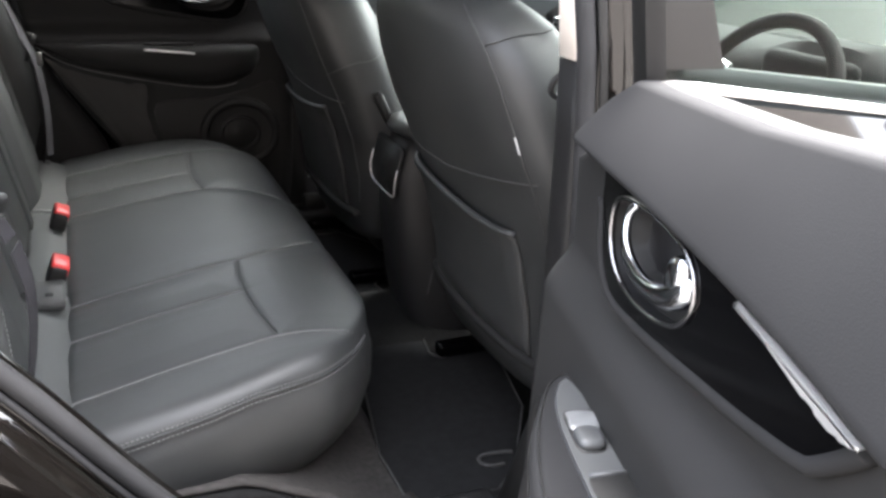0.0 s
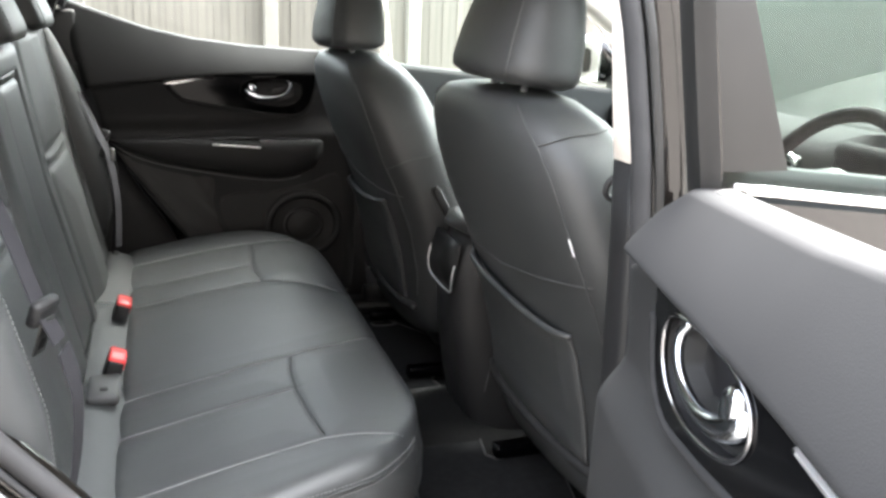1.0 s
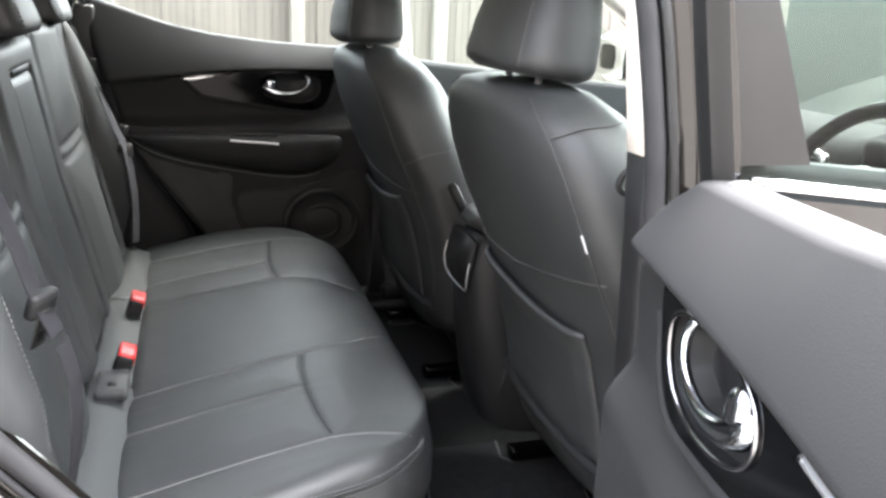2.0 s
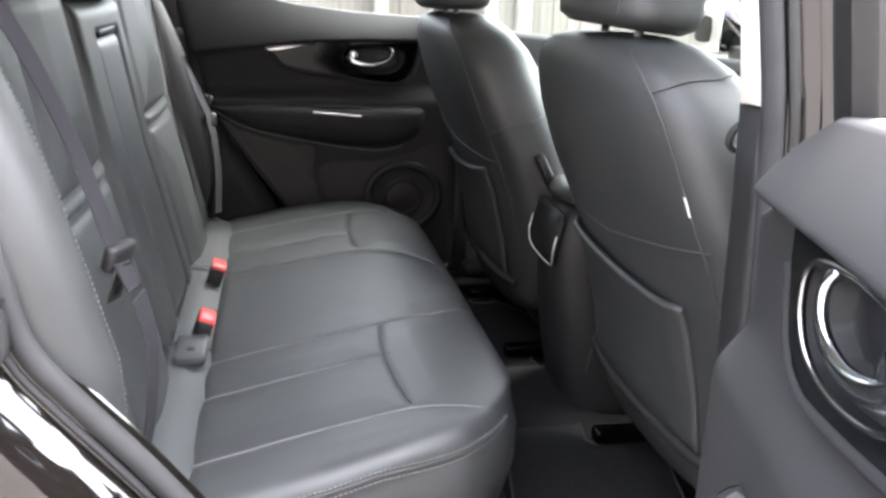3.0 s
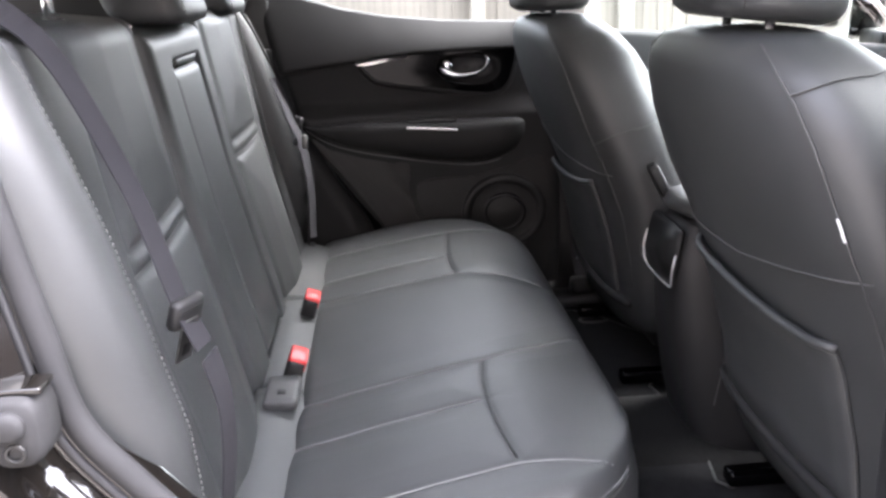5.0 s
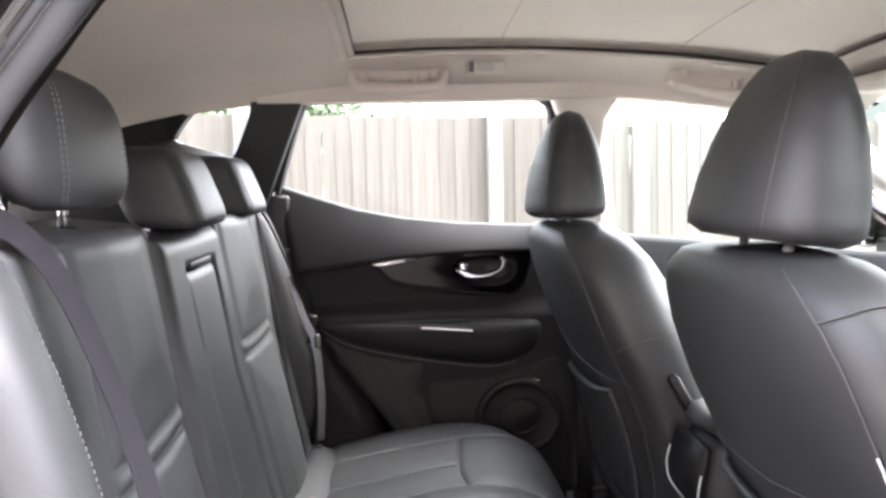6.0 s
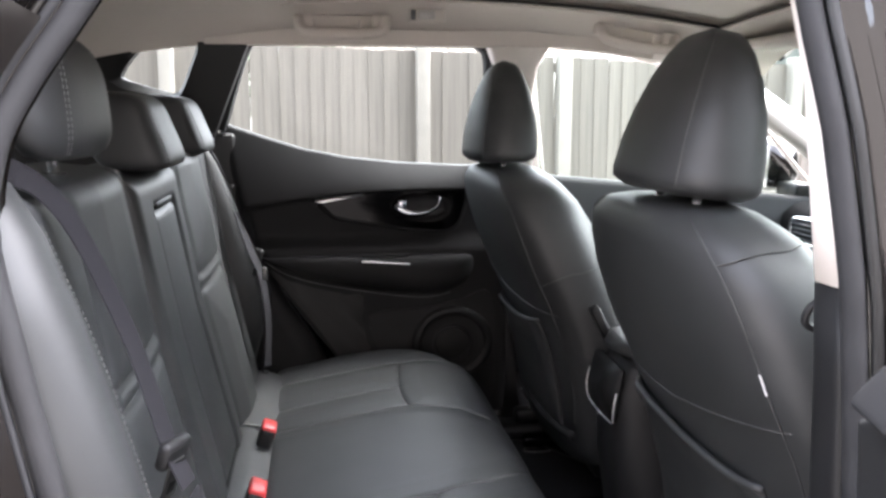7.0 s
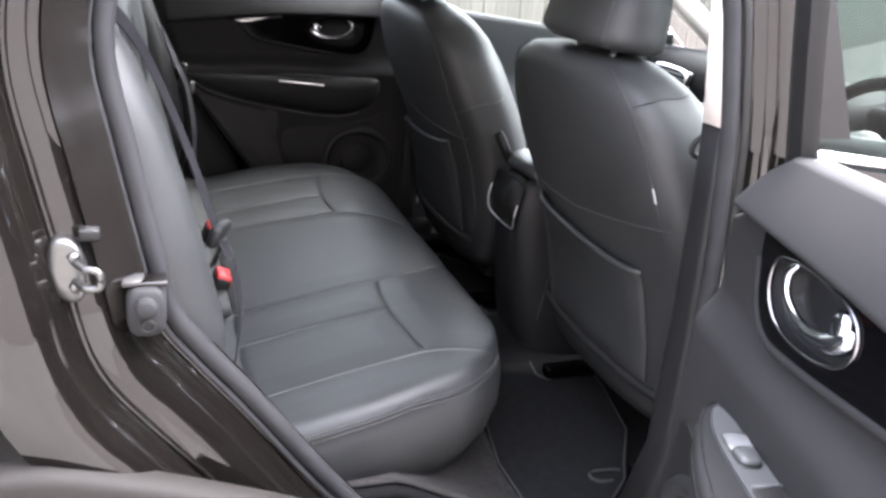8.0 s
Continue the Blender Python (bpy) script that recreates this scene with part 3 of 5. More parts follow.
def map_lamp(side):
    ob = thing("roof_lamp", "small beige roof lamp beside the rear grab handle", "lamp", "roof lamps", at=(-0.462, side * 0.568, 1.497))
    part("housing", box(-0.045, 0.045, -0.012, 0.012, -0.016, 0.016, 0.004), LINER, ob)
    part("lens", box(-0.022, 0.018, -0.016 * side - 0.003, -0.016 * side + 0.003, -0.010, 0.010, 0.002), LENS, ob)
    part("rocker", box(-0.040, -0.028, -0.015 * side - 0.003, -0.015 * side + 0.003, -0.012, 0.012, 0.002), GREY_TRIM, ob)


for side in (-1, 1):
    map_lamp(side)


# ---- rear seat ----
_edge = spline([(-0.86, 0.680, 0), (-0.73, 0.679, 0), (-0.636, 0.669, 0), (-0.512, 0.634, 0), (-0.455, 0.597, 0), (-0.41, 0.545, 0), (-0.380, 0.482, 0), (-0.362, 0.40, 0), (-0.352, 0.28, 0)], 120)
BENCH_W = ([p.x for p in _edge], [p.y for p in _edge])


BENCH_TOP = spline([(-0.92, 0.570, 0), (-0.82, 0.587, 0), (-0.68, 0.616, 0), (-0.54, 0.638, 0), (-0.44, 0.637, 0), (-0.34, 0.616, 0)], 120)


def bench_z(x):
    return interp(x, [p.x for p in BENCH_TOP], [p.y for p in BENCH_TOP])


def bench_seams():
    out = []
    for s in (-1, 1):
        out.append([(-0.86, s * 0.235), (-0.70, s * 0.228), (-0.546, s * 0.219), (-0.45, s * 0.185), (-0.375, s * 0.13)])
        out.append([(-0.86, s * 0.37), (-0.552, s * 0.35)])
        out.append([(-0.86, s * 0.56), (-0.54, s * 0.535), (-0.41, s * 0.545)])
        out.append([(-0.546, s * 0.219), (-0.556, s * 0.29), (-0.556, s * 0.37), (-0.549, s * 0.46), (-0.538, s * 0.535)])
    return out


BENCH_SEAMS = bench_seams()


def bench_height(x, y):
    w = interp(x, *BENCH_W)
    if y > 0:
        w *= 1.05
    d = min(w - abs(y), x + 0.86 if x < -0.6 else 9)
    if x > -0.45:
        d = min(d, (-0.352 - x) + 0.0)
    h = bench_z(x) + roll_off(d, 0.034)
    g = min(seg_dist(x, y, s) for s in BENCH_SEAMS)
    h -= 0.0025 * math.exp(-(g / 0.004) ** 2)
    h += 0.004 * min(1, g / 0.05)
    return h + 0.0015 * noise.noise((x * 9, y * 9, 0))


def rear_seat():
    seat = thing("rear_bench_seat", "three-place rear bench seat in black stitched leather", "car seat")
    us = edge_steps(-0.86, -0.352, 110, 0.04)
    ts = edge_steps(-1, 1, 270, 0.07)

    def top(u, t):
        y = t * interp(u, *BENCH_W) * (1.05 if t > 0 else 1)
        return (u, y, bench_height(u, y))

    nu, nv = len(us), len(ts)
    verts = [top(u, t) for u in us for t in ts]
    faces = [(i * nv + j, i * nv + j + 1, (i + 1) * nv + j + 1, (i + 1) * nv + j) for i in range(nu - 1) for j in range(nv - 1)]
    rim = [j for j in range(nv)] + [i * nv + nv - 1 for i in range(1, nu)] + [(nu - 1) * nv + j for j in range(nv - 2, -1, -1)] + [i * nv for i in range(nu - 2, 0, -1)]
    last = rim
    for drop, inset in ((0.01, -0.004), (0.03, -0.008), (0.07, -0.008), (0.12, 0.004), (0.17, 0.03), (0.215, 0.07), (0.24, 0.12)):
        ring = []
        for k in rim:
            x, y, z = verts[k]
            cx, cy = x + 0.62, y
            fx = 1 - inset / 0.26 if cx > 0 else 1
            fy = 1 - inset / 0.66
            ring.append(len(verts))
            verts.append((-0.62 + cx * fx, cy * fy, min(z, 0.61) - drop))
        faces += [(last[i], last[(i + 1) % len(rim)], ring[(i + 1) % len(rim)], ring[i]) for i in range(len(rim))]
        last = ring
    part("seat_cushion", mesh_of(verts, faces), LEATHER, seat, "black leather cushion with grey stitched seams")
    # stitched seams lie in their grooves
    for k, s in enumerate(BENCH_SEAMS):
        pts = []
        for a, b in zip(s, s[1:]):
            n = max(2, int(math.hypot(b[0] - a[0], b[1] - a[1]) / 0.012))
            pts += [(a[0] + (b[0] - a[0]) * i / n, a[1] + (b[1] - a[1]) * i / n) for i in range(n)]
        line = [(x, y, bench_height(x, y) + 0.0016) for x, y in pts if x > -0.85]
        part("seam", tube(line, 0.0013, 5), DARK if k % 4 == 3 else STITCH, seat)
    for s in (-1, 1):
        for dz, rad, mt in ((0.0, 0.0020, LEATHER), (-0.007, 0.0008, STITCH), (0.007, 0.0008, STITCH)):
            pts = []
            for i in range(60):
                x = -0.83 + (0.83 - 0.40) * i / 59
                w = interp(x, *BENCH_W)
                pts.append((x, s * (w + 0.0035 + (0.001 if rad < 0.002 else 0)), min(bench_z(x), 0.630) - 0.016 + dz))
            part("piping" if rad > 0.0015 else "stitching", tube(pts, rad, 6) if rad > 0.0015 else dashes(pts, 0.0007, 0.004, 0.0025), mt, seat)
    # backrest: near section, centre with armrest, far section

    def back_x(z):
        return interp(z, [0.50, 0.64, 0.75, 0.90, 1.12, 1.20], [-0.895, -0.918, -0.943, -0.977, -1.014, -1.026])

    sections = [("backrest", -0.660, -0.205), ("backrest", -0.200, 0.200), ("backrest", 0.205, 0.660)]
    for name, y0, y1 in sections:
        mid = abs(y0 + y1) < 0.1
        seams = [] if mid else [
            [(0.6, y0 + 0.13 if y0 < 0 else y0 + 0.03), (1.2, y0 + 0.13 if y0 < 0 else y0 + 0.03)],
            [(0.6, y1 - 0.03 if y0 < 0 else y1 - 0.13), (1.2, y1 - 0.03 if y0 < 0 else y1 - 0.13)],
            [(0.905, y0 + (0.13 if y0 < 0 else 0.03)), (0.905, y1 - (0.03 if y0 < 0 else 0.13))],
            [(0.935, y0 + (0.13 if y0 < 0 else 0.03)), (0.935, y1 - (0.03 if y0 < 0 else 0.13))]]

        def front(z, y, y0=y0, y1=y1, seams=seams, mid=mid):
            top = 1.185 if not mid else 1.165
            d = min(y - y0, y1 - y, top - z)
            h = roll_off(d, 0.028)
            g = min([seg_dist(z, y, s) for s in seams], default=1)
            h -= 0.006 * math.exp(-(g / 0.006) ** 2)
            h += 0.010 * min(1, g / 0.09) + (0.012 * (1 - ((y - (y0 + y1) / 2) / ((y1 - y0) / 2)) ** 2) if not mid else 0)
            if mid and abs(y - 0.02) < 0.108 and z < 1.115:
                h -= 0.014 * min(1, (0.108 - abs(y - 0.02)) / 0.012, (1.115 - z) / 0.012)
            h += 0.002 * noise.noise((z * 7, y * 7, 3))
            x = back_x(z) + h
            return (x, y, z)

        def rear(z, y):
            return (back_x(z) - 0.11, y, z + 0.01)

        top = 1.185 if not mid else 1.165
        part(name, surface(edge_steps(0.56, top, 80, 0.028), edge_steps(y0, y1, 60, 0.028), front, rear), LEATHER, seat)
        for s in seams:
            (za, ya), (zb, yb) = s
            n = 40
            line = []
            for i in range(n):
                z, y = za + (min(zb, 1.165) - za) * i / (n - 1), ya + (yb - ya) * i / (n - 1)
                p = front(z, y)
                line.append((p[0] + 0.0006, p[1], p[2]))
            part("seam", tube(line, 0.0010, 5, up=(1, 0, 0)), PIPING, seat)
    # fold-down armrest in the centre, with its pull notch

    def arm_front(z, y):
        d = min(y + 0.085, 0.125 - y, 1.105 - z, z - 0.60)
        return (back_x(z) + 0.006 + roll_off(d, 0.02) + 0.004 * math.cos((y - 0.02) * 14), y, z)

    part("armrest", surface(edge_steps(0.60, 1.105, 40, 0.02), edge_steps(-0.085, 0.125, 24, 0.02), arm_front, lambda z, y: (back_x(z) - 0.03, y, z)), LEATHER, seat, "folded leather armrest")
    part("armrest_notch", box(back_x(1.108) - 0.012, back_x(1.108) + 0.0095, -0.055, 0.095, 1.102, 1.116, 0.004), DARK, seat)
    def bolster_out(z):
        return interp(z, [0.60, 0.70, 0.80, 0.905, 1.0, 1.075, 1.15, 1.2], [-0.005, 0.046, 0.066, 0.066, 0.058, 0.047, 0.030, 0.008])

    # side bolsters beyond the folding parts, with doubled stitching
    for s in (-1, 1):
        rings = []
        for i in range(26):
            z = 0.60 + (1.20 - 0.60) * i / 25
            x = back_x(z) + bolster_out(z)
            wdt = interp(z, [0.60, 0.70, 0.80, 0.95, 1.1, 1.2], [0.05, 0.088, 0.110, 0.118, 0.112, 0.08])
            ring = []
            for u, v in squircle(wdt / 2, 0.075, 32, 2.4):
                ring.append((x - 0.075 + u, s * (0.658 + wdt / 2 + v), z))
            rings.append(ring)
        part("side_bolster", loft(rings), LEATHER, seat)
        for off in (0.0, 0.010):
            line = []
            for i in range(60):
                z = 0.62 + 0.54 * i / 59
                wdt = interp(z, [0.60, 0.70, 0.80, 0.95, 1.1, 1.2], [0.05, 0.088, 0.110, 0.118, 0.112, 0.08])
                q = min(1.0, abs(0.680 + off - 0.658 - wdt / 2) / (wdt / 2))
                x = back_x(z) + bolster_out(z) - 0.075 + 0.075 * (1 - q ** 2.4) ** (1 / 2.4) + 0.0015
                line.append((x, s * (0.680 + off), z))
            part("stitching", dashes(line, 0.0007, 0.0038, 0.0032), THREAD, seat)
    # leather flap and buckle trough between cushion and backrest
    for y0, y1 in ((-0.64, -0.19), (-0.187, 0.237), (0.24, 0.64)):
        def flap(u, y):
            return (-0.912 + u * 0.082, y, 0.600 - 0.020 * u + 0.007 * math.sin(u * math.pi))
        part("seat_flap", surface([i / 8 for i in range(9)], [y0 + (y1 - y0) * i / 20 for i in range(21)], flap, lambda u, y: (-0.905 + u * 0.072, y, 0.56)), LEATHER, seat)
    return seat


rear_seat()


def rear_headrest(y, z, h, w, label, power=3.0, lean=0.0):
    """lean: degrees by which the pad tips forward on its posts."""
    ob = thing("headrest", label, "headrest", "rear headrests", at=(-1.05, y, z))
    n = 22
    boxy = power > 4
    c, sn = math.cos(radians(lean)), math.sin(radians(lean))

    def size(f):
        k = math.sqrt(max(0.0, 1 - abs(2 * f - 1) ** (5.5 if boxy else 3.2)))
        return w * ((0.74 + 0.26 * k) if boxy else (0.55 + 0.45 * k)) * (1.0 - 0.10 * f), 0.064 * ((0.5 + 0.5 * k) if boxy else (0.35 + 0.65 * k))

    def tip(p, q, f):
        a, b = p - 0.05 * f + 0.025, (f - 0.5) * h
        lift = 0.9 * max(0.0, 0.012 - p) * (1 - f) ** 2 if lean else 0.0
        return (-0.005 + a * c + b * sn, q, h / 2 + b * c - a * sn + lift)

    rings = []
    for i in range(n + 1):
        f = i / n
        ww, dd = size(f)
        rings.append([tip(p, q, f) for p, q in squircle(ww, dd, 44, power)])
    part("pad", loft(rings), LEATHER, ob)
    for s in (-1, 1):
        for off in (0, 0.007):
            line = []
            for i in range(2, n - 1):
                f = i / n
                ww, dd = size(f)
                t = math.radians(27 + off * 600)
                line.append(tip(math.cos(t) ** (2 / power) * dd + 0.0004, s * math.sin(t) ** (2 / power) * ww, f))
            part("stitching", dashes(line, 0.0007, 0.004, 0.003), STITCH, ob)
        part("post", tube([(-0.018, s * 0.078, -0.085), (-0.018, s * 0.078, 0.075)], 0.0065, 14), CHROME, ob, "chrome headrest post")
        part("collar", tube([(-0.018, s * 0.078, -0.040), (-0.018, s * 0.078, -0.030)], 0.016, 14), DARK, ob)
    return ob


rear_headrest(-0.465, 1.220, 0.146, 0.160, "raised black leather rear headrest on chrome posts", lean=14)
rear_headrest(0.03, 1.168, 0.132, 0.125, "lowered black leather centre headrest of the rear bench", 5.0)
rear_headrest(0.49, 1.172, 0.132, 0.125, "lowered black leather headrest on the rear bench", 5.0)


# ---- front seats ----
SEAT_SPINE = [  # z, rear face x, half width, depth
    (0.50, -0.125, 0.250, 0.12), (0.56, -0.140, 0.278, 0.15), (0.66, -0.152, 0.300, 0.18), (0.76, -0.176, 0.308, 0.205),
    (0.86, -0.216, 0.312, 0.225), (0.94, -0.254, 0.310, 0.225), (1.02, -0.284, 0.296, 0.215), (1.08, -0.301, 0.268, 0.195), (1.115, -0.305, 0.228, 0.165),
    (1.137, -0.296, 0.176, 0.125), (1.146, -0.278, 0.118, 0.08)]


def seat_ring(z, n=64):
    zs = [s[0] for s in SEAT_SPINE]
    x = interp(z, zs, [s[1] for s in SEAT_SPINE])
    w = interp(z, zs, [s[2] for s in SEAT_SPINE])
    d = interp(z, zs, [s[3] for s in SEAT_SPINE])
    out = []
    for j in range(n):
        t = 2 * math.pi * j / n
        c, s = math.cos(t), math.sin(t)
        e = 4.0 if c < 0 else 2.4
        u = math.copysign(abs(c) ** (2 / e), c) * d / 2
        v = math.copysign(abs(s) ** (2 / e), s) * w
        crown = 0.018 * (1 - (v / w) ** 2) if c < 0 else 0
        out.append((x + d / 2 + u - crown + 0.012, v, z))
    return out


def seat_skin(z, y, lift=0.0):
    """A place on the rear face of the front seat's back."""
    ring = [p for p in seat_ring(z, n=128) if p[0] <= interp(z, [s[0] for s in SEAT_SPINE], [s[1] + s[3] / 2 + 0.012 for s in SEAT_SPINE])]
    ring.sort(key=lambda p: p[1])
    return (interp(y, [p[1] for p in ring], [p[0] for p in ring]) - lift, y, z)


def front_seat(label, outer):
    """outer: -1 when the door side lies towards negative y."""
    ob = thing("bucket_seat", label, "car seat", "front seats")
    zs = [0.50, 0.53, 0.56] + [0.60 + 0.025 * i for i in range(21)] + [1.112, 1.125, 1.137, 1.146]
    part("backrest", loft([seat_ring(z) for z in zs]), LEATHER, ob)
    # cushion below, mostly hidden behind the back
    rings = []
    for f, w, zt in ((0.0, 0.22, 0.60), (0.1, 0.25, 0.64), (0.45, 0.26, 0.63), (0.8, 0.26, 0.65), (0.95, 0.24, 0.63), (1.0, 0.20, 0.58)):
        x = -0.06 + 0.54 * f
        rings.append([(x, q, 0.50 + (zt - 0.50) * (0.5 + p)) for p, q in squircle(w, 0.5, 32, 3.2)])
    part("seat_cushion", loft(rings), LEATHER, ob)
    part("seat_base", box(-0.06, 0.42, -0.21, 0.21, 0.44, 0.52, 0.02), HARD, ob)
    for s in (-1, 1):
        part("seat_rail", box(-0.13, 0.46, s * 0.20 - 0.018, s * 0.20 + 0.018, 0.366, 0.396, 0.008), GLOSS, ob, "black steel seat rail")
        part("rail_foot", box(-0.02, 0.03, s * 0.20 - 0.012, s * 0.20 + 0.012, 0.39, 0.45, 0.004), DARK, ob)
    # seams on the back: shoulder seam down each side, cross seam, side seams
    for s in (-1, 1):
        line = []
        for i in range(60):
            z = 1.135 - (1.135 - 0.60) * i / 59
            r = seat_ring(z, n=1024)
            k = 512 - s * 4 * interp(z, [0.6, 0.86, 1.05, 1.135], [34, 34, 36, 34])
            p = Vector(r[int(k) % 1024])
            line.append(p + Vector((-0.0012, s * 0.0012, 0.0)))
        part("seam", tube(line, 0.0012, 5, up=(1, 0, 0)), PIPING, ob)
    for zc in (0.895,):
        line = []
        for i in range(70):
            y = -0.285 + 0.57 * i / 69
            z = zc - 0.042 + 0.10 * outer * y + 0.02 * abs(y) / 0.28
            line.append(seat_skin(z, max(-0.28, min(0.28, y)), 0.0012))
        part("seam", tube(line, 0.0013, 5), PIPING, ob)
    line = []
    for i in range(40):
        z = 1.088 + 0.022 * math.sin(i / 39 * 1.6)
        r = seat_ring(z, n=512)
        k = 256 - outer * (2 * interp(1.088, [0.6, 0.86, 1.05, 1.135], [34, 34, 36, 34]) + i * 2.6)
        line.append(Vector(r[int(k) % 512]) + Vector((-0.0008, outer * 0.0012, 0.001)))
    part("seam", tube(line, 0.0011, 5), PIPING, ob)
    line = []
    for i in range(40):
        z = 0.905 + 0.055 * i / 39
        r = seat_ring(z, n=512)
        k = 256 + outer * (66 + i * 2.4)
        line.append(Vector(r[int(k) % 512]) + Vector((-0.0006, -outer * 0.0010, 0)))
    part("seam", tube(line, 0.0011, 5), PIPING, ob)
    # map pocket: a raised panel with a rolled top hem

    def pocket(z, y, off):
        p = seat_skin(z, y, off)
        return p

    def hem(y):
        return 0.795 - 0.055 * outer * y + 0.010 * (y / 0.2) ** 2

    zz = [0.575 + (0.80 - 0.575) * i / 24 for i in range(25)]
    yy = [-0.20 + 0.40 * i / 30 for i in range(31)]

    def pk(z, y):
        zq = 0.575 + (hem(y) - 0.575) * (z - 0.575) / (0.80 - 0.575)
        d = min(y + 0.20, 0.20 - y, zq - 0.575)
        return seat_skin(zq, y, 0.004 + 0.012 * min(1, d / 0.03) * (0.6 + 0.4 * (zq - 0.575) / 0.22))

    def pk_in(z, y):
        zq = 0.575 + (hem(y) - 0.575) * (z - 0.575) / (0.80 - 0.575)
        return seat_skin(zq, y, 0.001)

    part("map_pocket", surface(zz, yy, pk, pk_in), LEATHER, ob, "leather map pocket")
    part("pocket_hem", tube([Vector(pk(0.80, y)) + Vector((0.002, 0, 0.002)) for y in yy], 0.0065, 8), LEATHER, ob)
    for s in (-1, 1):
        part("seam", tube([Vector(pk(z, s * 0.199)) + Vector((-0.001, 0, 0)) for z in zz], 0.0013, 5, up=(0, 1, 0)), PIPING, ob)
    part("lower_hem", tube([Vector(seat_skin(0.565, -0.24 + 0.48 * i / 30, 0.004)) for i in range(31)], 0.010, 8), VINYL, ob)
    # label sewn into the outer shoulder seam
    lab = []
    for i in range(10):
        z = 0.970 - 0.024 * i / 9
        r = seat_ring(z, n=1024)
        k = 512 - outer * 4 * interp(z, [0.6, 0.86, 1.05, 1.135], [34, 34, 36, 34])
        p = Vector(r[int(k) % 1024])
        lab.append(p + Vector((-0.003, outer * 0.003, 0)))
    part("airbag_label", ribbon(lab, 0.0015, (-1, outer * 0.3, 0), 0.0006), LABEL, ob, "small white sewn-in label")
    return ob


def front_headrest(label):
    ob = thing("headrest", label, "headrest", "front headrests")
    rings = []
    H = 0.225
    n = 26
    for i in range(n + 1):
        f = i / n
        z = H * f
        if f < 0.08:
            k = math.sqrt(max(0, 1 - (1 - f / 0.08) ** 2)) * 0.18 + 0.82
        else:
            k = 1
        w = interp(f, [0, 0.1, 0.3, 0.5, 0.7, 0.85, 0.94, 0.98, 1.0], [0.140, 0.146, 0.139, 0.127, 0.109, 0.088, 0.066, 0.045, 0.012]) * k
        d = interp(f, [0, 0.1, 0.3, 0.5, 0.7, 0.85, 0.94, 0.98, 1.0], [0.076, 0.080, 0.077, 0.069, 0.056, 0.041, 0.029, 0.018, 0.005]) * k
        rings.append([(p + 0.012 * f, q, z) for p, q in squircle(w, d, 48, 2.5)])
    part("pad", loft(rings), LEATHER, ob)
    for s in (-1, 1):
        line = []
        for i in range(1, n):
            f = i / n
            w = interp(f, [0, 0.1, 0.3, 0.5, 0.7, 0.85, 0.94, 0.98, 1.0], [0.140, 0.146, 0.139, 0.127, 0.109, 0.088, 0.066, 0.045, 0.012])
            d = interp(f, [0, 0.1, 0.3, 0.5, 0.7, 0.85, 0.94, 0.98, 1.0], [0.076, 0.080, 0.077, 0.069, 0.056, 0.041, 0.029, 0.018, 0.005])
            t = math.radians(180 - 48)
            line.append((-abs(math.cos(t)) ** 0.8 * d + 0.012 * f - 0.0005, s * math.sin(t) ** 0.8 * w, f * H))
        part("seam", tube(line, 0.0013, 5, up=(1, 0, 0)), PIPING, ob)
        part("post", tube([(0, s * 0.062, -0.05), (0, s * 0.062, 0.02)], 0.006, 12), CHROME, ob, "chrome headrest post")
    part("guide", box(-0.02, 0.02, -0.08, 0.08, -0.035, -0.018, 0.006), DARK, ob)
    return ob


drv = front_seat("black leather driver's seat back with a map pocket", -1)
drv.matrix_world = pose(0, -0.408, 0)
pas = front_seat("black leather passenger seat, slightly reclined, beside the console", 1)
pas.matrix_world = pose(-0.07, 0.405, 0)
hd = front_headrest("black leather headrest of the driver's seat")
hd.matrix_world = pose(-0.235, -0.425, 1.155, 0, 8, 0)
hp = front_headrest("black leather headrest of the front passenger seat")
hp.matrix_world = pose(-0.318, 0.40, 1.155, 0, 0, 0)


# ---- doors ----
def far_map(a, n, z):
    return (-0.22 - a, 0.80 - n, z)


DOOR_TURN = radians(76)
DOOR_FOOT = Vector((-0.2646, -0.9765, 0))
DOOR_A = Vector((-math.cos(DOOR_TURN), -math.sin(DOOR_TURN), 0))
DOOR_N = Vector((-math.sin(DOOR_TURN), math.cos(DOOR_TURN), 0))


def near_map(a, n, z):
    return tuple(DOOR_FOOT + DOOR_A * a + DOOR_N * n + Vector((0, 0, z)))


def belt(a):
    return interp(a, [0.0, 0.127, 0.30, 0.44, 0.553, 0.637, 0.704, 0.75], [1.118, 1.122, 1.131, 1.147, 1.170, 1.197, 1.220, 1.237])


def rear_edge(z):
    return interp(z, [0.42, 0.55, 0.63, 0.75, 0.90, 1.0, 1.25], [0.40, 0.44, 0.485, 0.575, 0.680, 0.712, 0.775])


def glass_n(z):
    return 0.022 + max(0, z - 1.08) * 0.16


ARM_LOW = ([0.10, 0.13, 0.236, 0.449, 0.589, 0.68], [0.83, 0.795, 0.770, 0.801, 0.837, 0.892])


ARM_CURVE = spline([(a, z, 0) for a, z in zip(*ARM_LOW)], 120)


def arm_low(a):
    return interp(a, [p.x for p in ARM_CURVE], [p.y for p in ARM_CURVE])


PAD_CURVE = spline([(0.05, 1.0583, 0), (0.10, 1.058, 0), (0.25, 1.0565, 0), (0.32, 1.0545, 0), (0.385, 1.0515, 0), (0.467, 1.0450, 0), (0.52, 1.038, 0), (0.62, 1.026, 0), (0.74, 1.010, 0)], 90)


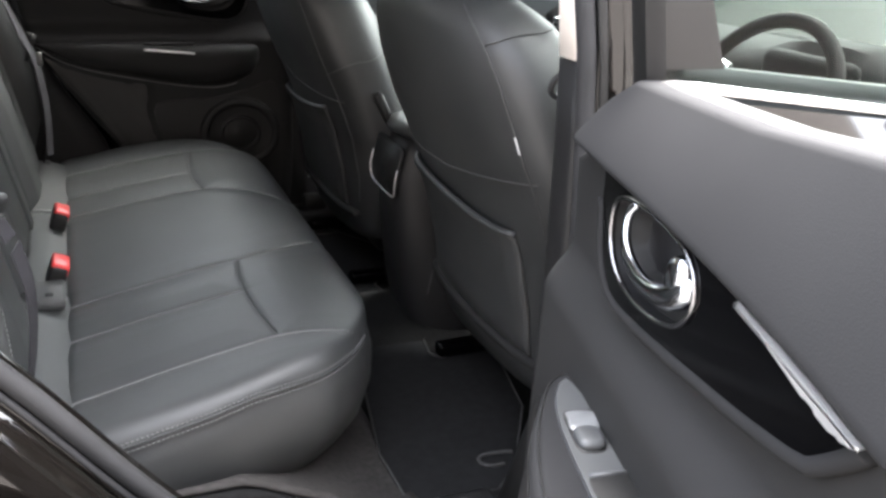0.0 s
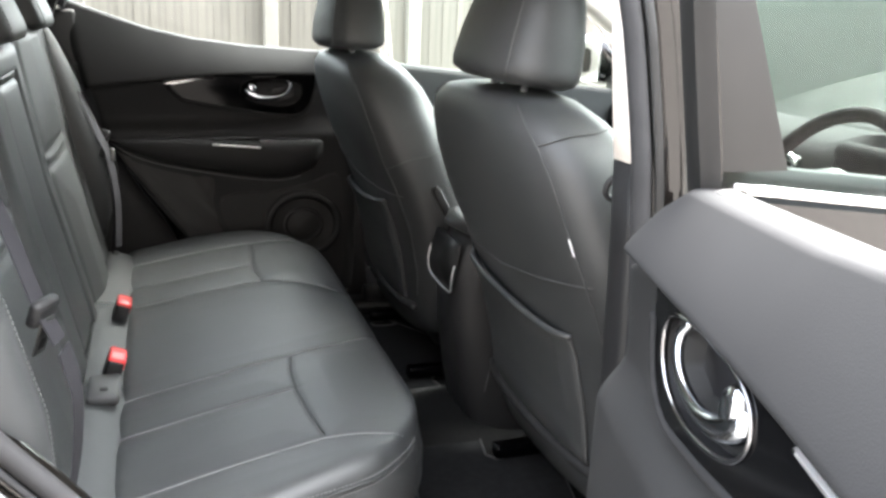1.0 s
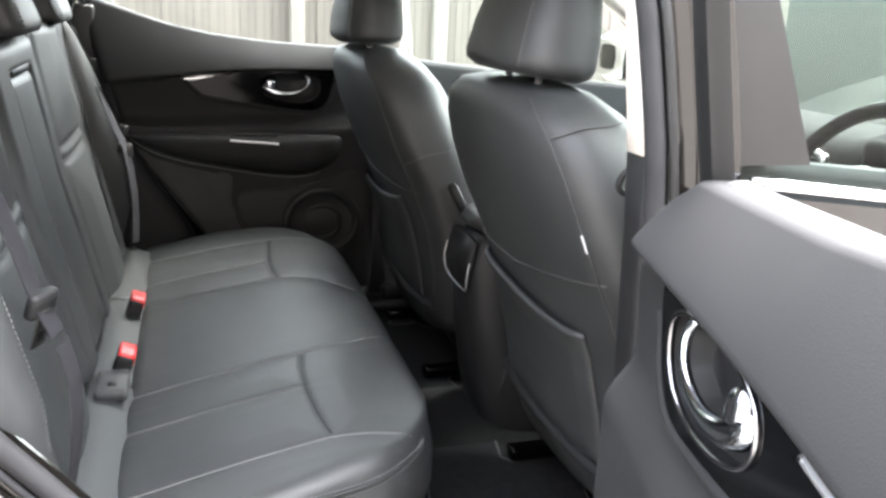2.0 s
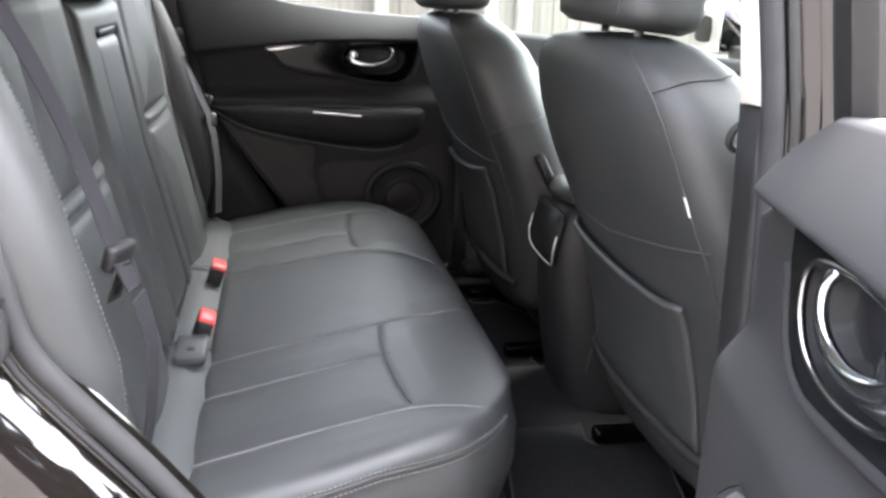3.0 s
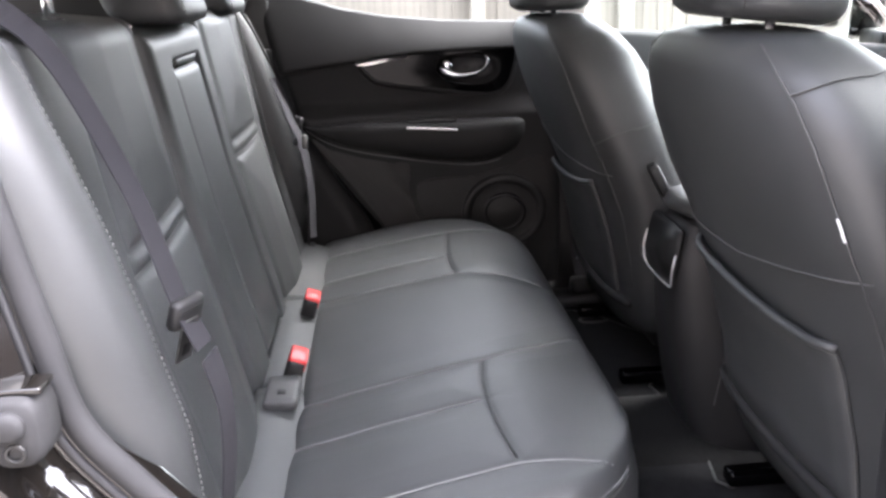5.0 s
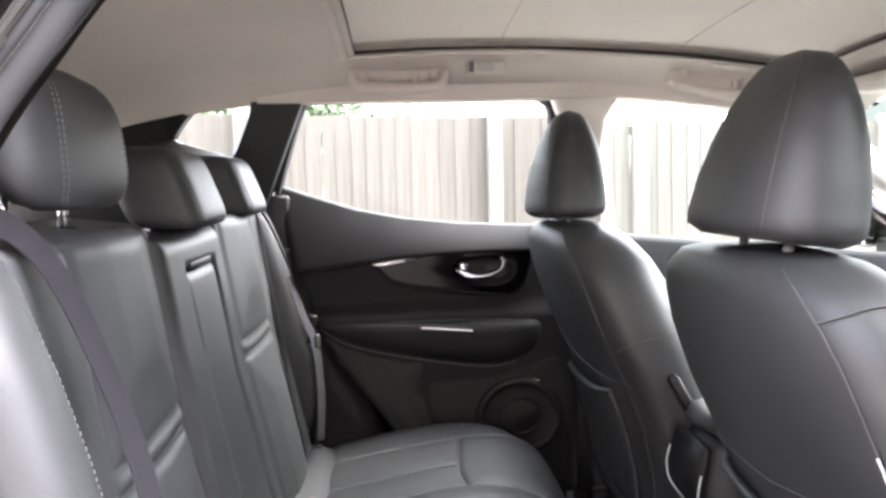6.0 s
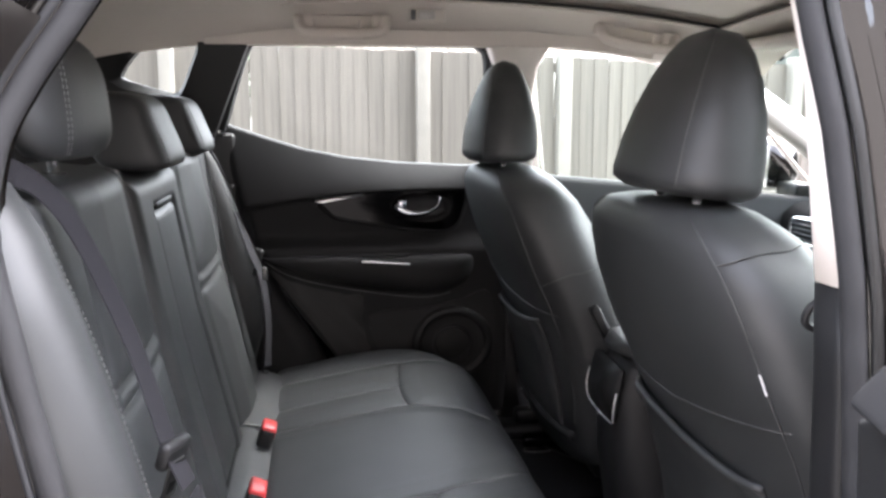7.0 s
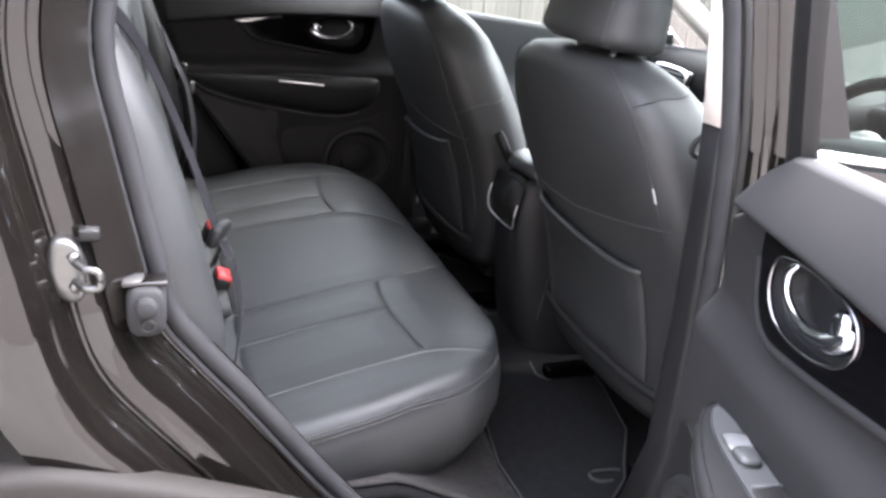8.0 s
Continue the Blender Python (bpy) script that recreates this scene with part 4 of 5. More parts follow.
def pad_low(a):
    """The lower edge of the soft upper pad."""
    return interp(a, [p.x for p in PAD_CURVE], [p.y for p in PAD_CURVE])


def card_n(a, z):
    zb = belt(a)
    pad_z = pad_low(a)
    if z >= pad_z:  # behind the soft pad
        n = 0.056 - 0.040 * (z - pad_z) / max(0.02, zb - pad_z)
    else:
        n = 0.062 - 0.012 * min(1, (pad_z - z) / 0.10) * 0.5
        q = max(0.0, min(1.0, (0.945 - z) / 0.055))
        n += 0.026 * q * q * (3 - 2 * q)
    edge = min(a - interp(z, [1.03, 1.045, 1.06, 1.10, 1.13], [0.0, 0.03, 0.045, 0.052, 0.075]), rear_edge(z) - a, z - 0.42)
    n += roll_off(edge, 0.025) * 0.9
    if ((a - 0.242) / 0.074) ** 2 + ((z - 1.010) / 0.032) ** 2 < 1:
        n -= 0.042
    return n


# outline of the spear-shaped gloss panel, and of the bowl in it
PANEL_EDGE = [(0.117, 1.056), (0.119, 1.026), (0.130, 0.988), (0.139, 0.970), (0.153, 0.956), (0.172, 0.949), (0.195, 0.948), (0.256, 0.954), (0.338, 0.966), (0.402, 0.976), (0.452, 0.986),
              (0.470, 0.991), (0.480, 0.996), (0.499, 1.013), (0.514, 1.029), (0.518, 1.036), (0.467, 1.043), (0.385, 1.050), (0.320, 1.0525), (0.245, 1.0545), (0.174, 1.056)]
BOWL = [(0.170, 1.039), (0.155, 1.023), (0.158, 0.996), (0.180, 0.975), (0.220, 0.968), (0.270, 0.974), (0.305, 0.988), (0.322, 1.008), (0.318, 1.030), (0.298, 1.0425), (0.262, 1.0475), (0.214, 1.0475)]


def cast(outline, cx, cz, dx, dz):
    """Where a ray from (cx, cz) leaves a closed outline."""
    best = 0.0
    for (ax, az), (bx, bz) in zip(outline, outline[1:] + outline[:1]):
        ex, ez = bx - ax, bz - az
        det = dx * ez - dz * ex
        if abs(det) < 1e-12:
            continue
        k = ((ax - cx) * ez - (az - cz) * ex) / det
        u = ((ax - cx) * dz - (az - cz) * dx) / det
        if -1e-6 <= u <= 1 + 1e-6 and k > best:
            best = k
    return (cx + dx * best, cz + dz * best)


def spline_2d(pts, n):
    return [(p.x, p.y) for p in spline([(a, z, 0) for a, z in pts], n)]


def open_armrest(ob, to_world):
    """Padded armrest of the open door, with its switch plate."""
    edge = spline_2d([(0.126, 0.070), (0.128, 0.086), (0.138, 0.103), (0.160, 0.117), (0.213, 0.139), (0.26, 0.152), (0.31, 0.161), (0.40, 0.164), (0.50, 0.152), (0.60, 0.120), (0.67, 0.075)], 60)
    rings = []
    for k, z in ((0.86, 0.8455), (0.94, 0.8445), (0.985, 0.840), (1.0, 0.830), (0.985, 0.805), (0.92, 0.780), (0.78, 0.755), (0.55, 0.735), (0.25, 0.722), (0.05, 0.716)):
        rings.append([to_world(a, 0.052 + (n - 0.052) * k, z) for a, n in edge] + [to_world(0.67, 0.045, z), to_world(0.126, 0.045, z)])
    # same black vinyl as the card, its daylit tone held in the colour
    part("armrest", loft(rings), LIT_VINYL, ob, "padded black armrest in a lighter, daylit tone")
    for k, z in ((0.93, 0.8455), (1.004, 0.826)):
        part("seam", tube([to_world(a, 0.052 + (n - 0.052) * k, z) for a, n in edge[4:52]], 0.0009, 5), DARK, ob)
    plan = spline_2d([(0.140, 0.089), (0.150, 0.098), (0.177, 0.109), (0.21, 0.115), (0.25, 0.118), (0.31, 0.119), (0.40, 0.118), (0.448, 0.112)], 40) + spline_2d([(0.452, 0.070), (0.40, 0.062), (0.314, 0.062), (0.245, 0.070), (0.174, 0.081), (0.147, 0.085)], 40)
    cx, cn = 0.30, 0.090
    plate_ob = part("switch_plate", loft([[to_world(cx + (a - cx) * k, cn + (n - cn) * k, z) for a, n in plan] for k, z in ((1.0, 0.840), (1.0, 0.8475), (0.985, 0.8495))]), GREY_TRIM, ob, "grey window-switch plate")
    crisp(plate_ob, 50)

    def pad(name, outline, z0, z1, mat, label=""):
        ma, mn = sum(p[0] for p in outline) / len(outline), sum(p[1] for p in outline) / len(outline)
        return crisp(part(name, loft([[to_world(ma + (a - ma) * k, mn + (n - mn) * k, z) for a, n in outline] for k, z in ((1.0, z0), (1.0, z1 - 0.0008), (0.93, z1))]), mat, plate_ob, label), 40)

    pad("switch_recess", smooth_outline([(0.199, 0.079), (0.198, 0.095), (0.201, 0.108), (0.225, 0.111), (0.257, 0.111), (0.262, 0.101), (0.258, 0.088), (0.230, 0.080)], 40), 0.8485, 0.8503, DARK, "dark switch recess")
    pad("switch_scoop", smooth_outline([(0.202, 0.082), (0.201, 0.105), (0.214, 0.108), (0.229, 0.108), (0.230, 0.086), (0.215, 0.082)], 32), 0.8495, 0.8512, SCOOP, "satin grey finger scoop")
    rocker = [[to_world(0.244 + p * k, 0.098 + q * k, z) for p, q in squircle(0.0125, 0.0150, 28, 3.0)] for k, z in ((1.0, 0.8495), (1.0, 0.853), (0.9, 0.8555), (0.6, 0.8568))]
    part("window_switch", loft(rocker), GREY_TRIM, plate_ob, "grey window switch")
    pad("pull_pocket", smooth_outline([(0.290, 0.077), (0.292, 0.112), (0.33, 0.115), (0.40, 0.114), (0.430, 0.108), (0.432, 0.074), (0.40, 0.068), (0.33, 0.069)], 48), 0.8485, 0.8503, DARK, "dark pull pocket")
    part("pocket_lip", tube([to_world(0.289, 0.076, 0.8500), to_world(0.291, 0.095, 0.8508), to_world(0.292, 0.113, 0.8500)], 0.0022, 8), GREY_TRIM, plate_ob)


def door_leaf(name, label, to_world, near):
    ob = thing(name, label, "car door", "rear doors")
    # inner card
    zs = sorted(set([round(0.42 + 0.010 * i, 4) for i in range(34)] + [round(0.76 + 0.0055 * i, 4) for i in range(66)]))
    zs = [(z - 0.42) / (zs[-1] - 0.42) for z in zs]
    us = edge_steps(0, 1, 70, 0.03)

    def at(f, u):
        # f: height share, u: along share
        a0 = u * 0.71
        z = 0.42 + f * (belt(a0) - 0.42)
        f0 = interp(z, [0.42, 1.03, 1.045, 1.06, 1.10, 1.13], [0.0, 0.0, 0.03, 0.045, 0.052, 0.075])
        a = f0 + u * (rear_edge(z) - f0)
        z = 0.42 + f * (belt(a) - 0.42)
        return a, z

    def front(f, u):
        a, z = at(f, u)
        return to_world(a, card_n(a, z), z)

    def back(f, u):
        a, z = at(f, u)
        return to_world(a, -0.01, z)

    part("inner_panel", surface(zs, us, front, back), VINYL, ob, "black inner door panel")

    def pad_at(v, u):
        a = u * 0.71
        for _ in range(3):
            h = belt(a) - pad_low(a)
            if v < 0.2:
                turn = v / 0.2 * math.pi / 2
                dz, n = 0.006 * (1 - math.cos(turn)), 0.0784 + 0.006 * math.sin(turn)
            else:
                dz = 0.006 + (v - 0.2) / 0.8 * (h - 0.006)
                n = 0.0865 - 0.0495 * (dz / h) ** 1.25
            z = pad_low(a) + dz
            f0 = interp(z, [1.03, 1.045, 1.06, 1.10, 1.13], [0.0, 0.03, 0.045, 0.052, 0.075])
            a = f0 + u * (rear_edge(z) - f0)
        return a, n + roll_off(min(a - f0, rear_edge(z) - a), 0.025) * 0.9, z

    def pad_back(v, u):
        a, n, z = pad_at(v, u)
        return to_world(a, 0.008, z)

    # one pad material on both doors; the open one is coloured as lit
    part("upper_pad", surface([0.04 * i for i in range(26)], us, lambda v, u: to_world(*pad_at(v, u)), pad_back), LIT_VINYL if near else VINYL, ob, "soft padded upper panel")
    # outer metal skin
    def skin_drop(a):
        return 0.012 + 0.035 * max(0.0, 1 - (a + 0.02) / 0.16)

    skin = []
    for i in range(14):
        z = 0.40 + (1.10 - 0.40) * i / 13
        out = interp(z, [0.40, 0.55, 0.75, 0.95, 1.08], [-0.06, -0.085, -0.115, -0.105, -0.06])
        row = []
        for k in range(14):
            a = -0.02 + (rear_edge(z) + 0.05) * k / 13
            row.append(to_world(a, out, z + (belt(a) - 1.118 - skin_drop(a)) * max(0, (z - 0.9) / 0.2)))
        skin.append(row)
    lip = []
    for n in (-0.03, -0.01):
        along = [-0.02 + (rear_edge(1.10) + 0.05) * k / 13 for k in range(14)]
        lip.append([to_world(a, n, belt(a) - 0.018 - skin_drop(a)) for a in along])
    part("outer_skin", loft(skin + lip, closed=False), PAINT, ob, "black metallic outer skin")
    part("front_edge", loft([[to_world(-0.021, -0.10, z), to_world(-0.021, -0.005, z)] for z in (0.42, 0.7, 0.95, 1.053)], closed=False), PAINT, ob)
    part("rear_edge", loft([[to_world(rear_edge(z) + 0.03, -0.10, z), to_world(rear_edge(z) + 0.012, -0.005, z)] for z in (0.42, 0.55, 0.65, 0.75, 0.9, 1.0, 1.1, 1.2)], closed=False), PAINT, ob)
    # window frame
    outline = [(0.070, 1.10), (0.066, 1.25), (0.068, 1.395), (0.085, 1.428), (0.13, 1.437), (0.36, 1.443), (0.52, 1.440), (0.645, 1.436), (0.676, 1.424), (0.716, 1.315), (0.749, 1.215)]
    line = spline([(a, z, 0) for a, z in outline], 70)
    thick = -0.016 if near else 0.0
    rings = []
    for i, p in enumerate(line):
        d = (line[min(i + 1, 69)] - line[max(i - 1, 0)]).normalized()
        ux, uz = -d.y, d.x
        ring = []
        for w, dn in ((0.0, 0.004), (0.003, 0.012), (0.024, 0.016), (0.044, 0.010), (0.044, -0.028 - thick), (0.0, -0.022 - thick)):
            a, z = p.x + ux * w, p.y + uz * w
            ring.append(to_world(a, glass_n(z) + dn - (0.02 if near else 0), z))
        rings.append(ring)
    crisp(part("window_frame", loft(rings), RUBBER if not near else DARK, ob, "black window frame"), 40)
    gl = []
    for i in range(11):
        f = i / 10
        row = []
        for k in range(17):
            a = interp(k / 16, [0, 1], [0.064 - 0.0, 0.775 - 0.075 * f])
            z = belt(a) - 0.03 + (1.440 - belt(a) + 0.03) * f
            row.append(to_world(a, glass_n(z) - 0.006, z))
        gl.append(row)
    if not near:  # the open door has its window wound down
        g = part("window_glass", loft(gl, closed=False), PRIVACY, ob, "dark tinted window glass")
    part("belt_seal", tube([to_world(a, 0.014, belt(a) - 0.008) for a in [0.05 + 0.66 * i / 40 for i in range(41)]], 0.006, 6), RUBBER, ob)
    # gloss panel round the recessed handle bowl
    bowl = smooth_outline(BOWL, 96)
    cx, cz = 0.240, 1.011
    rim_out = [cast(PANEL_EDGE, cx, cz, p - cx, q - cz) for p, q in bowl]
    crisp(part("gloss_panel", loft([[to_world(p, 0.050, q) for p, q in rim_out], [to_world(p, 0.0655, q) for p, q in rim_out],
                                    [to_world(cx + (p - cx) * 0.985, 0.068, cz + (q - cz) * 0.985) for p, q in rim_out],
                                    [to_world(p, 0.0685, q) for p, q in bowl], [to_world(p, 0.058, q) for p, q in bowl]], caps=False), GLOSS, ob, "glossy black trim panel"), 30)
    # the card's rounded lip along the panel's lower and front edge; open door's highlight is coloured in
    lip_line = [p for p in PANEL_EDGE if p[1] < 1.030 and p[0] < 0.515]
    part("panel_lip", tube([to_world(p - 0.002, 0.064, q - 0.004) for p, q in spline_2d(lip_line, 60)], 0.0068, 10, up=DOOR_N if near else (0, 1, 0)), VINYL if not near else LIT_VINYL, ob)
    top = [(a, pad_low(a) - 0.0006) for a in [0.392 + 0.130 * i / 30 for i in range(31)]]
    low = [(a, z - interp(a, [0.392, 0.43, 0.455, 0.48, 0.505, 0.522], [0.0006, 0.0022, 0.0050, 0.0080, 0.0072, 0.001])) for a, z in reversed(top)]
    crisp(part("chrome_strip", plate(top + low, 0.013, lambda a, n, z: to_world(a, 0.0685 + n, z - 0.0035 * n / 0.013), 0.0015), SILVER, ob, "satin silver trim strip"), 30)
    up_n = DOOR_N if near else (0, 1, 0)
    # gloss black surround; on the open door its glint is put in as metal
    part("handle_bezel", tube([to_world(p, 0.0695, q) for p, q in bowl], 0.0024, 8, closed=True, up=up_n), GLINT_METAL if near else GLOSS, ob, "thin rounded handle surround")
    part("handle_cup", loft([[to_world(cx + (p - cx) * k, n, cz + (q - cz) * k) for p, q in bowl] for k, n in ((1.0, 0.066), (0.97, 0.054), (0.88, 0.042), (0.6, 0.037), (0.1, 0.036))], caps=False), SATIN, ob, "dark recessed cup")
    lever = spline([(0.196, 0.066, 1.043), (0.188, 0.069, 1.030), (0.196, 0.072, 1.012), (0.218, 0.074, 1.000), (0.250, 0.074, 0.995), (0.280, 0.071, 0.999), (0.300, 0.066, 1.010), (0.303, 0.060, 1.022)], 60)
    rad = [interp(i / 59, [0, 0.08, 0.3, 0.55, 0.75, 0.9, 1], [0.0035, 0.0052, 0.0058, 0.0070, 0.0105, 0.0125, 0.009]) for i in range(60)]
    part("door_handle", tube([to_world(*p) for p in lever], rad, 14, flat=0.8, up=up_n), HANDLE, ob, "chrome inner door handle")
    wedge = [[to_world(0.291 + p, n, 1.018 + q + p * 0.2) for p, q in squircle(0.019 * k, 0.015 * k, 24, 2.4)] for n, k in ((0.040, 1.0), (0.066, 1.0), (0.072, 0.86), (0.075, 0.5))]
    part("handle_pivot", loft(wedge), HANDLE, ob, "chrome handle pivot")
    # armrest
    if near:
        open_armrest(ob, to_world)
    else:
        rings = []
        for i in range(41):
            a = 0.092 + 0.575 * i / 40
            low = arm_low(a)
            top = 0.884 + 0.006 * math.sin((a - 0.1) * 5)
            end = math.sqrt(max(0.0, 1 - max(0.0, (0.17 - a) / 0.079) ** 2)) * interp(a, [0.10, 0.40, 0.55, 0.667], [1, 1, 0.8, 0.35])
            mid, half = (low + top) / 2, (top - low) / 2 * (0.55 + 0.45 * min(1, end * 1.3))
            n0 = 0.066
            d = 0.054 * end
            ring = []
            for k in range(17):
                t = -math.pi / 2 + math.pi * k / 16
                e = 3.6 if t > 0 else 2.2
                ring.append(to_world(a, n0 + d * max(0.0, math.cos(t)) ** (2 / e), mid + half * math.copysign(abs(math.sin(t)) ** (2 / e), t)))
            ring += [to_world(a, n0 - 0.03, mid + half * 0.9), to_world(a, n0 - 0.03, mid - half * 0.9)]
            rings.append(ring)
        part("armrest", loft(rings), VINYL, ob, "rounded black armrest")
        part("pull_lip", tube([to_world(a, 0.1165, 0.8635 + 0.083 * (a - 0.275)) for a in [0.275 + 0.128 * i / 16 for i in range(17)]], 0.0028, 8), SILVER, ob, "thin silver strip on the pull pocket")
        part("pull_pocket", tube([to_world(a, 0.098, 0.8875) for a in [0.275 + 0.128 * i / 16 for i in range(17)]], 0.010, 8, flat=0.3), DARK, ob)
    # stitched line under the armrest roll, and the speaker
    part("stitching", tube([to_world(a, card_n(a, arm_low(a) - 0.004) + 0.0012, arm_low(a) - 0.004) for a in [0.16 + 0.50 * i / 50 for i in range(51)]], 0.0014, 5), STITCH, ob)
    ca, cz = 0.155, 0.635
    sp = smooth_outline([(0.05, 0.775), (0.14, 0.757), (0.236, 0.737), (0.33, 0.734), (0.378, 0.722), (0.384, 0.69), (0.372, 0.645), (0.33, 0.58), (0.27, 0.50), (0.16, 0.455), (0.05, 0.46), (0.035, 0.60)], 64)
    crisp(part("speaker_panel", plate(sp, 0.008, lambda a, n, z: to_world(a, 0.0785 + n, z), 0.003), DARK, ob, "black moulded speaker surround"), 30)
    lp = smooth_outline([(0.40, 0.775), (0.45, 0.782), (0.53, 0.800), (0.60, 0.825), (0.645, 0.852), (0.620, 0.812), (0.56, 0.735), (0.50, 0.655), (0.44, 0.575), (0.40, 0.560), (0.375, 0.60), (0.392, 0.655), (0.402, 0.71)], 64)
    part("fabric_panel", plate(lp, 0.004, lambda a, n, z: to_world(a, 0.0792 + n, z), 0.002), PANEL, ob, "dark grey fabric lower panel")
    for r, w, n, mt, nm in ((0.100, 0.016, 0.080, HARD, "speaker_ring"), (0.052, 0.006, 0.086, SATIN, "speaker_ring")):
        part(nm, tube([to_world(ca + r * math.cos(t), n, cz + r * math.sin(t) * 0.9) for t in [2 * math.pi * i / 48 for i in range(48)]], w, 8, closed=True, up=(0, 1, 0) if not near else tuple(DOOR_N)), mt, ob)
    dish = []
    for r, n in ((0.100, 0.092), (0.085, 0.0885), (0.06, 0.0875), (0.03, 0.090), (0.004, 0.092)):
        dish.append([to_world(ca + r * math.cos(t), n, cz + r * math.sin(t) * 0.9) for t in [2 * math.pi * i / 40 for i in range(40)]])
    part("speaker_grille", loft(dish, caps=False), DARK, ob, "black round speaker grille")
    return ob


door_leaf("rear_door", "closed rear door with black panel and chrome handle", far_map, False)
door_leaf("rear_door", "wide-open rear door with daylit-toned black pad and chrome handle", near_map, True)


# ---- front doors and windscreen posts ----
def front_door(side):
    ob = thing("front_door", "closed black front door with its window up", "car door", "front doors")

    def card(z, x):
        zb = 1.092 - 0.095 * (x + 0.1)
        n = 0.055 * (1 - ((z - 0.4) / 0.7) ** 4) + 0.03 * math.exp(-((z - 0.85) / 0.04) ** 2)
        return (x, side * (0.765 - n), z * (zb - 0.4) / 0.7 + 0.4 - 0.4 * (zb - 0.4) / 0.7)

    xs = [-0.135 + 1.0 * i / 30 for i in range(31)]
    zs = [0.40 + 0.70 * i / 40 for i in range(41)]
    # lining is black; the reflected window light is in its base colour
    part("inner_panel", surface(zs, xs, card, lambda z, x: (x, side * 0.80, card(z, x)[2])), SHEEN_SKIN, ob)
    skin = []
    for i in range(16):
        z = 0.40 + 0.665 * i / 15
        out = interp(z, [0.40, 0.55, 0.75, 0.95, 1.065], [0.865, 0.89, 0.915, 0.90, 0.855])
        skin.append([(-0.155 + 1.05 * k / 20, side * (out - 0.01 * (k / 20) ** 2), z - 0.115 * k / 20 * (i / 15) ** 2) for k in range(21)])
    part("outer_skin", loft(skin, closed=False), PAINT, ob, "black metallic outer skin")
    part("chrome_strip", loft([[(x, side * y, z - 0.112 * (x + 0.127)) for y, z in ((0.850, 1.068), (0.857, 1.0685), (0.861, 1.074), (0.859, 1.080), (0.852, 1.0825), (0.848, 1.080))] for x in [-0.125 + 0.975 * i / 20 for i in range(21)]]), CHROME, ob, "chrome window-line strip")

    def fy(z):
        return side * (0.835 - max(0, z - 1.08) * 0.30)

    # applique on the post, window frame, glass
    sx = 0.031 if side < 0 else 0.0
    if side < 0:
        part("post_applique", loft([[(-0.170 + sx - 0.02 * f, fy(1.09 + 0.34 * f), 1.09 + 0.34 * f), (-0.065 + sx - 0.061 * f, fy(1.09 + 0.34 * f), 1.09 + 0.34 * f)] for f in [i / 10 for i in range(11)]], closed=False), APPLIQUE, ob, "satin dark post cover")
    fr = spline([(-0.10, 1.09, 0), (-0.155, 1.40, 0), (-0.13, 1.432, 0), (0.04, 1.425, 0), (0.20, 1.395, 0), (0.45, 1.30, 0), (0.80, 0.99, 0)], 60)
    part("window_frame", tube([(p.x + sx * 0.8, fy(p.y) - side * (0.02 if side < 0 else 0.004), p.y) for p in fr], 0.016 if side < 0 else 0.007, 8), RUBBER if side < 0 else PALE, ob)
    gl = []
    for i in range(9):
        f = i / 8
        row = []
        for k in range(13):
            x = interp(k / 12, [0, 1], [-0.11 - 0.05 * f, 0.80 - 0.62 * f])
            z = 1.07 - 0.112 * (x + 0.127) * (1 - f) + 0.355 * f - 0.03 * f * k / 12
            row.append((x, fy(z) - side * 0.015, z))
        gl.append(row)
    g = part("window_glass", loft(gl, closed=False), GLASS, ob, "clear window glass")
    # outer pull handle
    part("outer_handle", tube(spline([(-0.06, side * 0.905, 0.985), (-0.05, side * 0.945, 0.99), (0.05, side * 0.958, 0.99), (0.14, side * 0.945, 0.985), (0.155, side * 0.905, 0.975)], 24), 0.012, 10), PAINT, ob, "black outer door handle")
    # door mirror
    mir = thing("door_mirror", "black door mirror housing with a folding arm", "mirror", "door mirrors", at=(0.68, side * 0.98, 1.10))
    rings = []
    for i in range(12):
        f = i / 11
        k = math.sqrt(max(0.02, 1 - (2 * f - 1) ** 4))
        rings.append([(p, -side * 0.10 + side * 0.22 * f, q) for q, p in squircle(0.055 * k + 0.01, 0.085 * k, 24, 3)])
    part("housing", loft(rings), PAINT, mir)
    part("mirror_glass", box(-0.062, -0.057, -0.10 * 1, 0.10 * 1, -0.062, 0.062, 0.002), CHROME, mir, "mirror glass")
    part("arm", box(-0.02, 0.04, min(-side * 0.2, -side * 0.08), max(-side * 0.2, -side * 0.08), -0.09, -0.045, 0.01), DARK, mir)
    return ob


front_door(1)
front_door(-1)


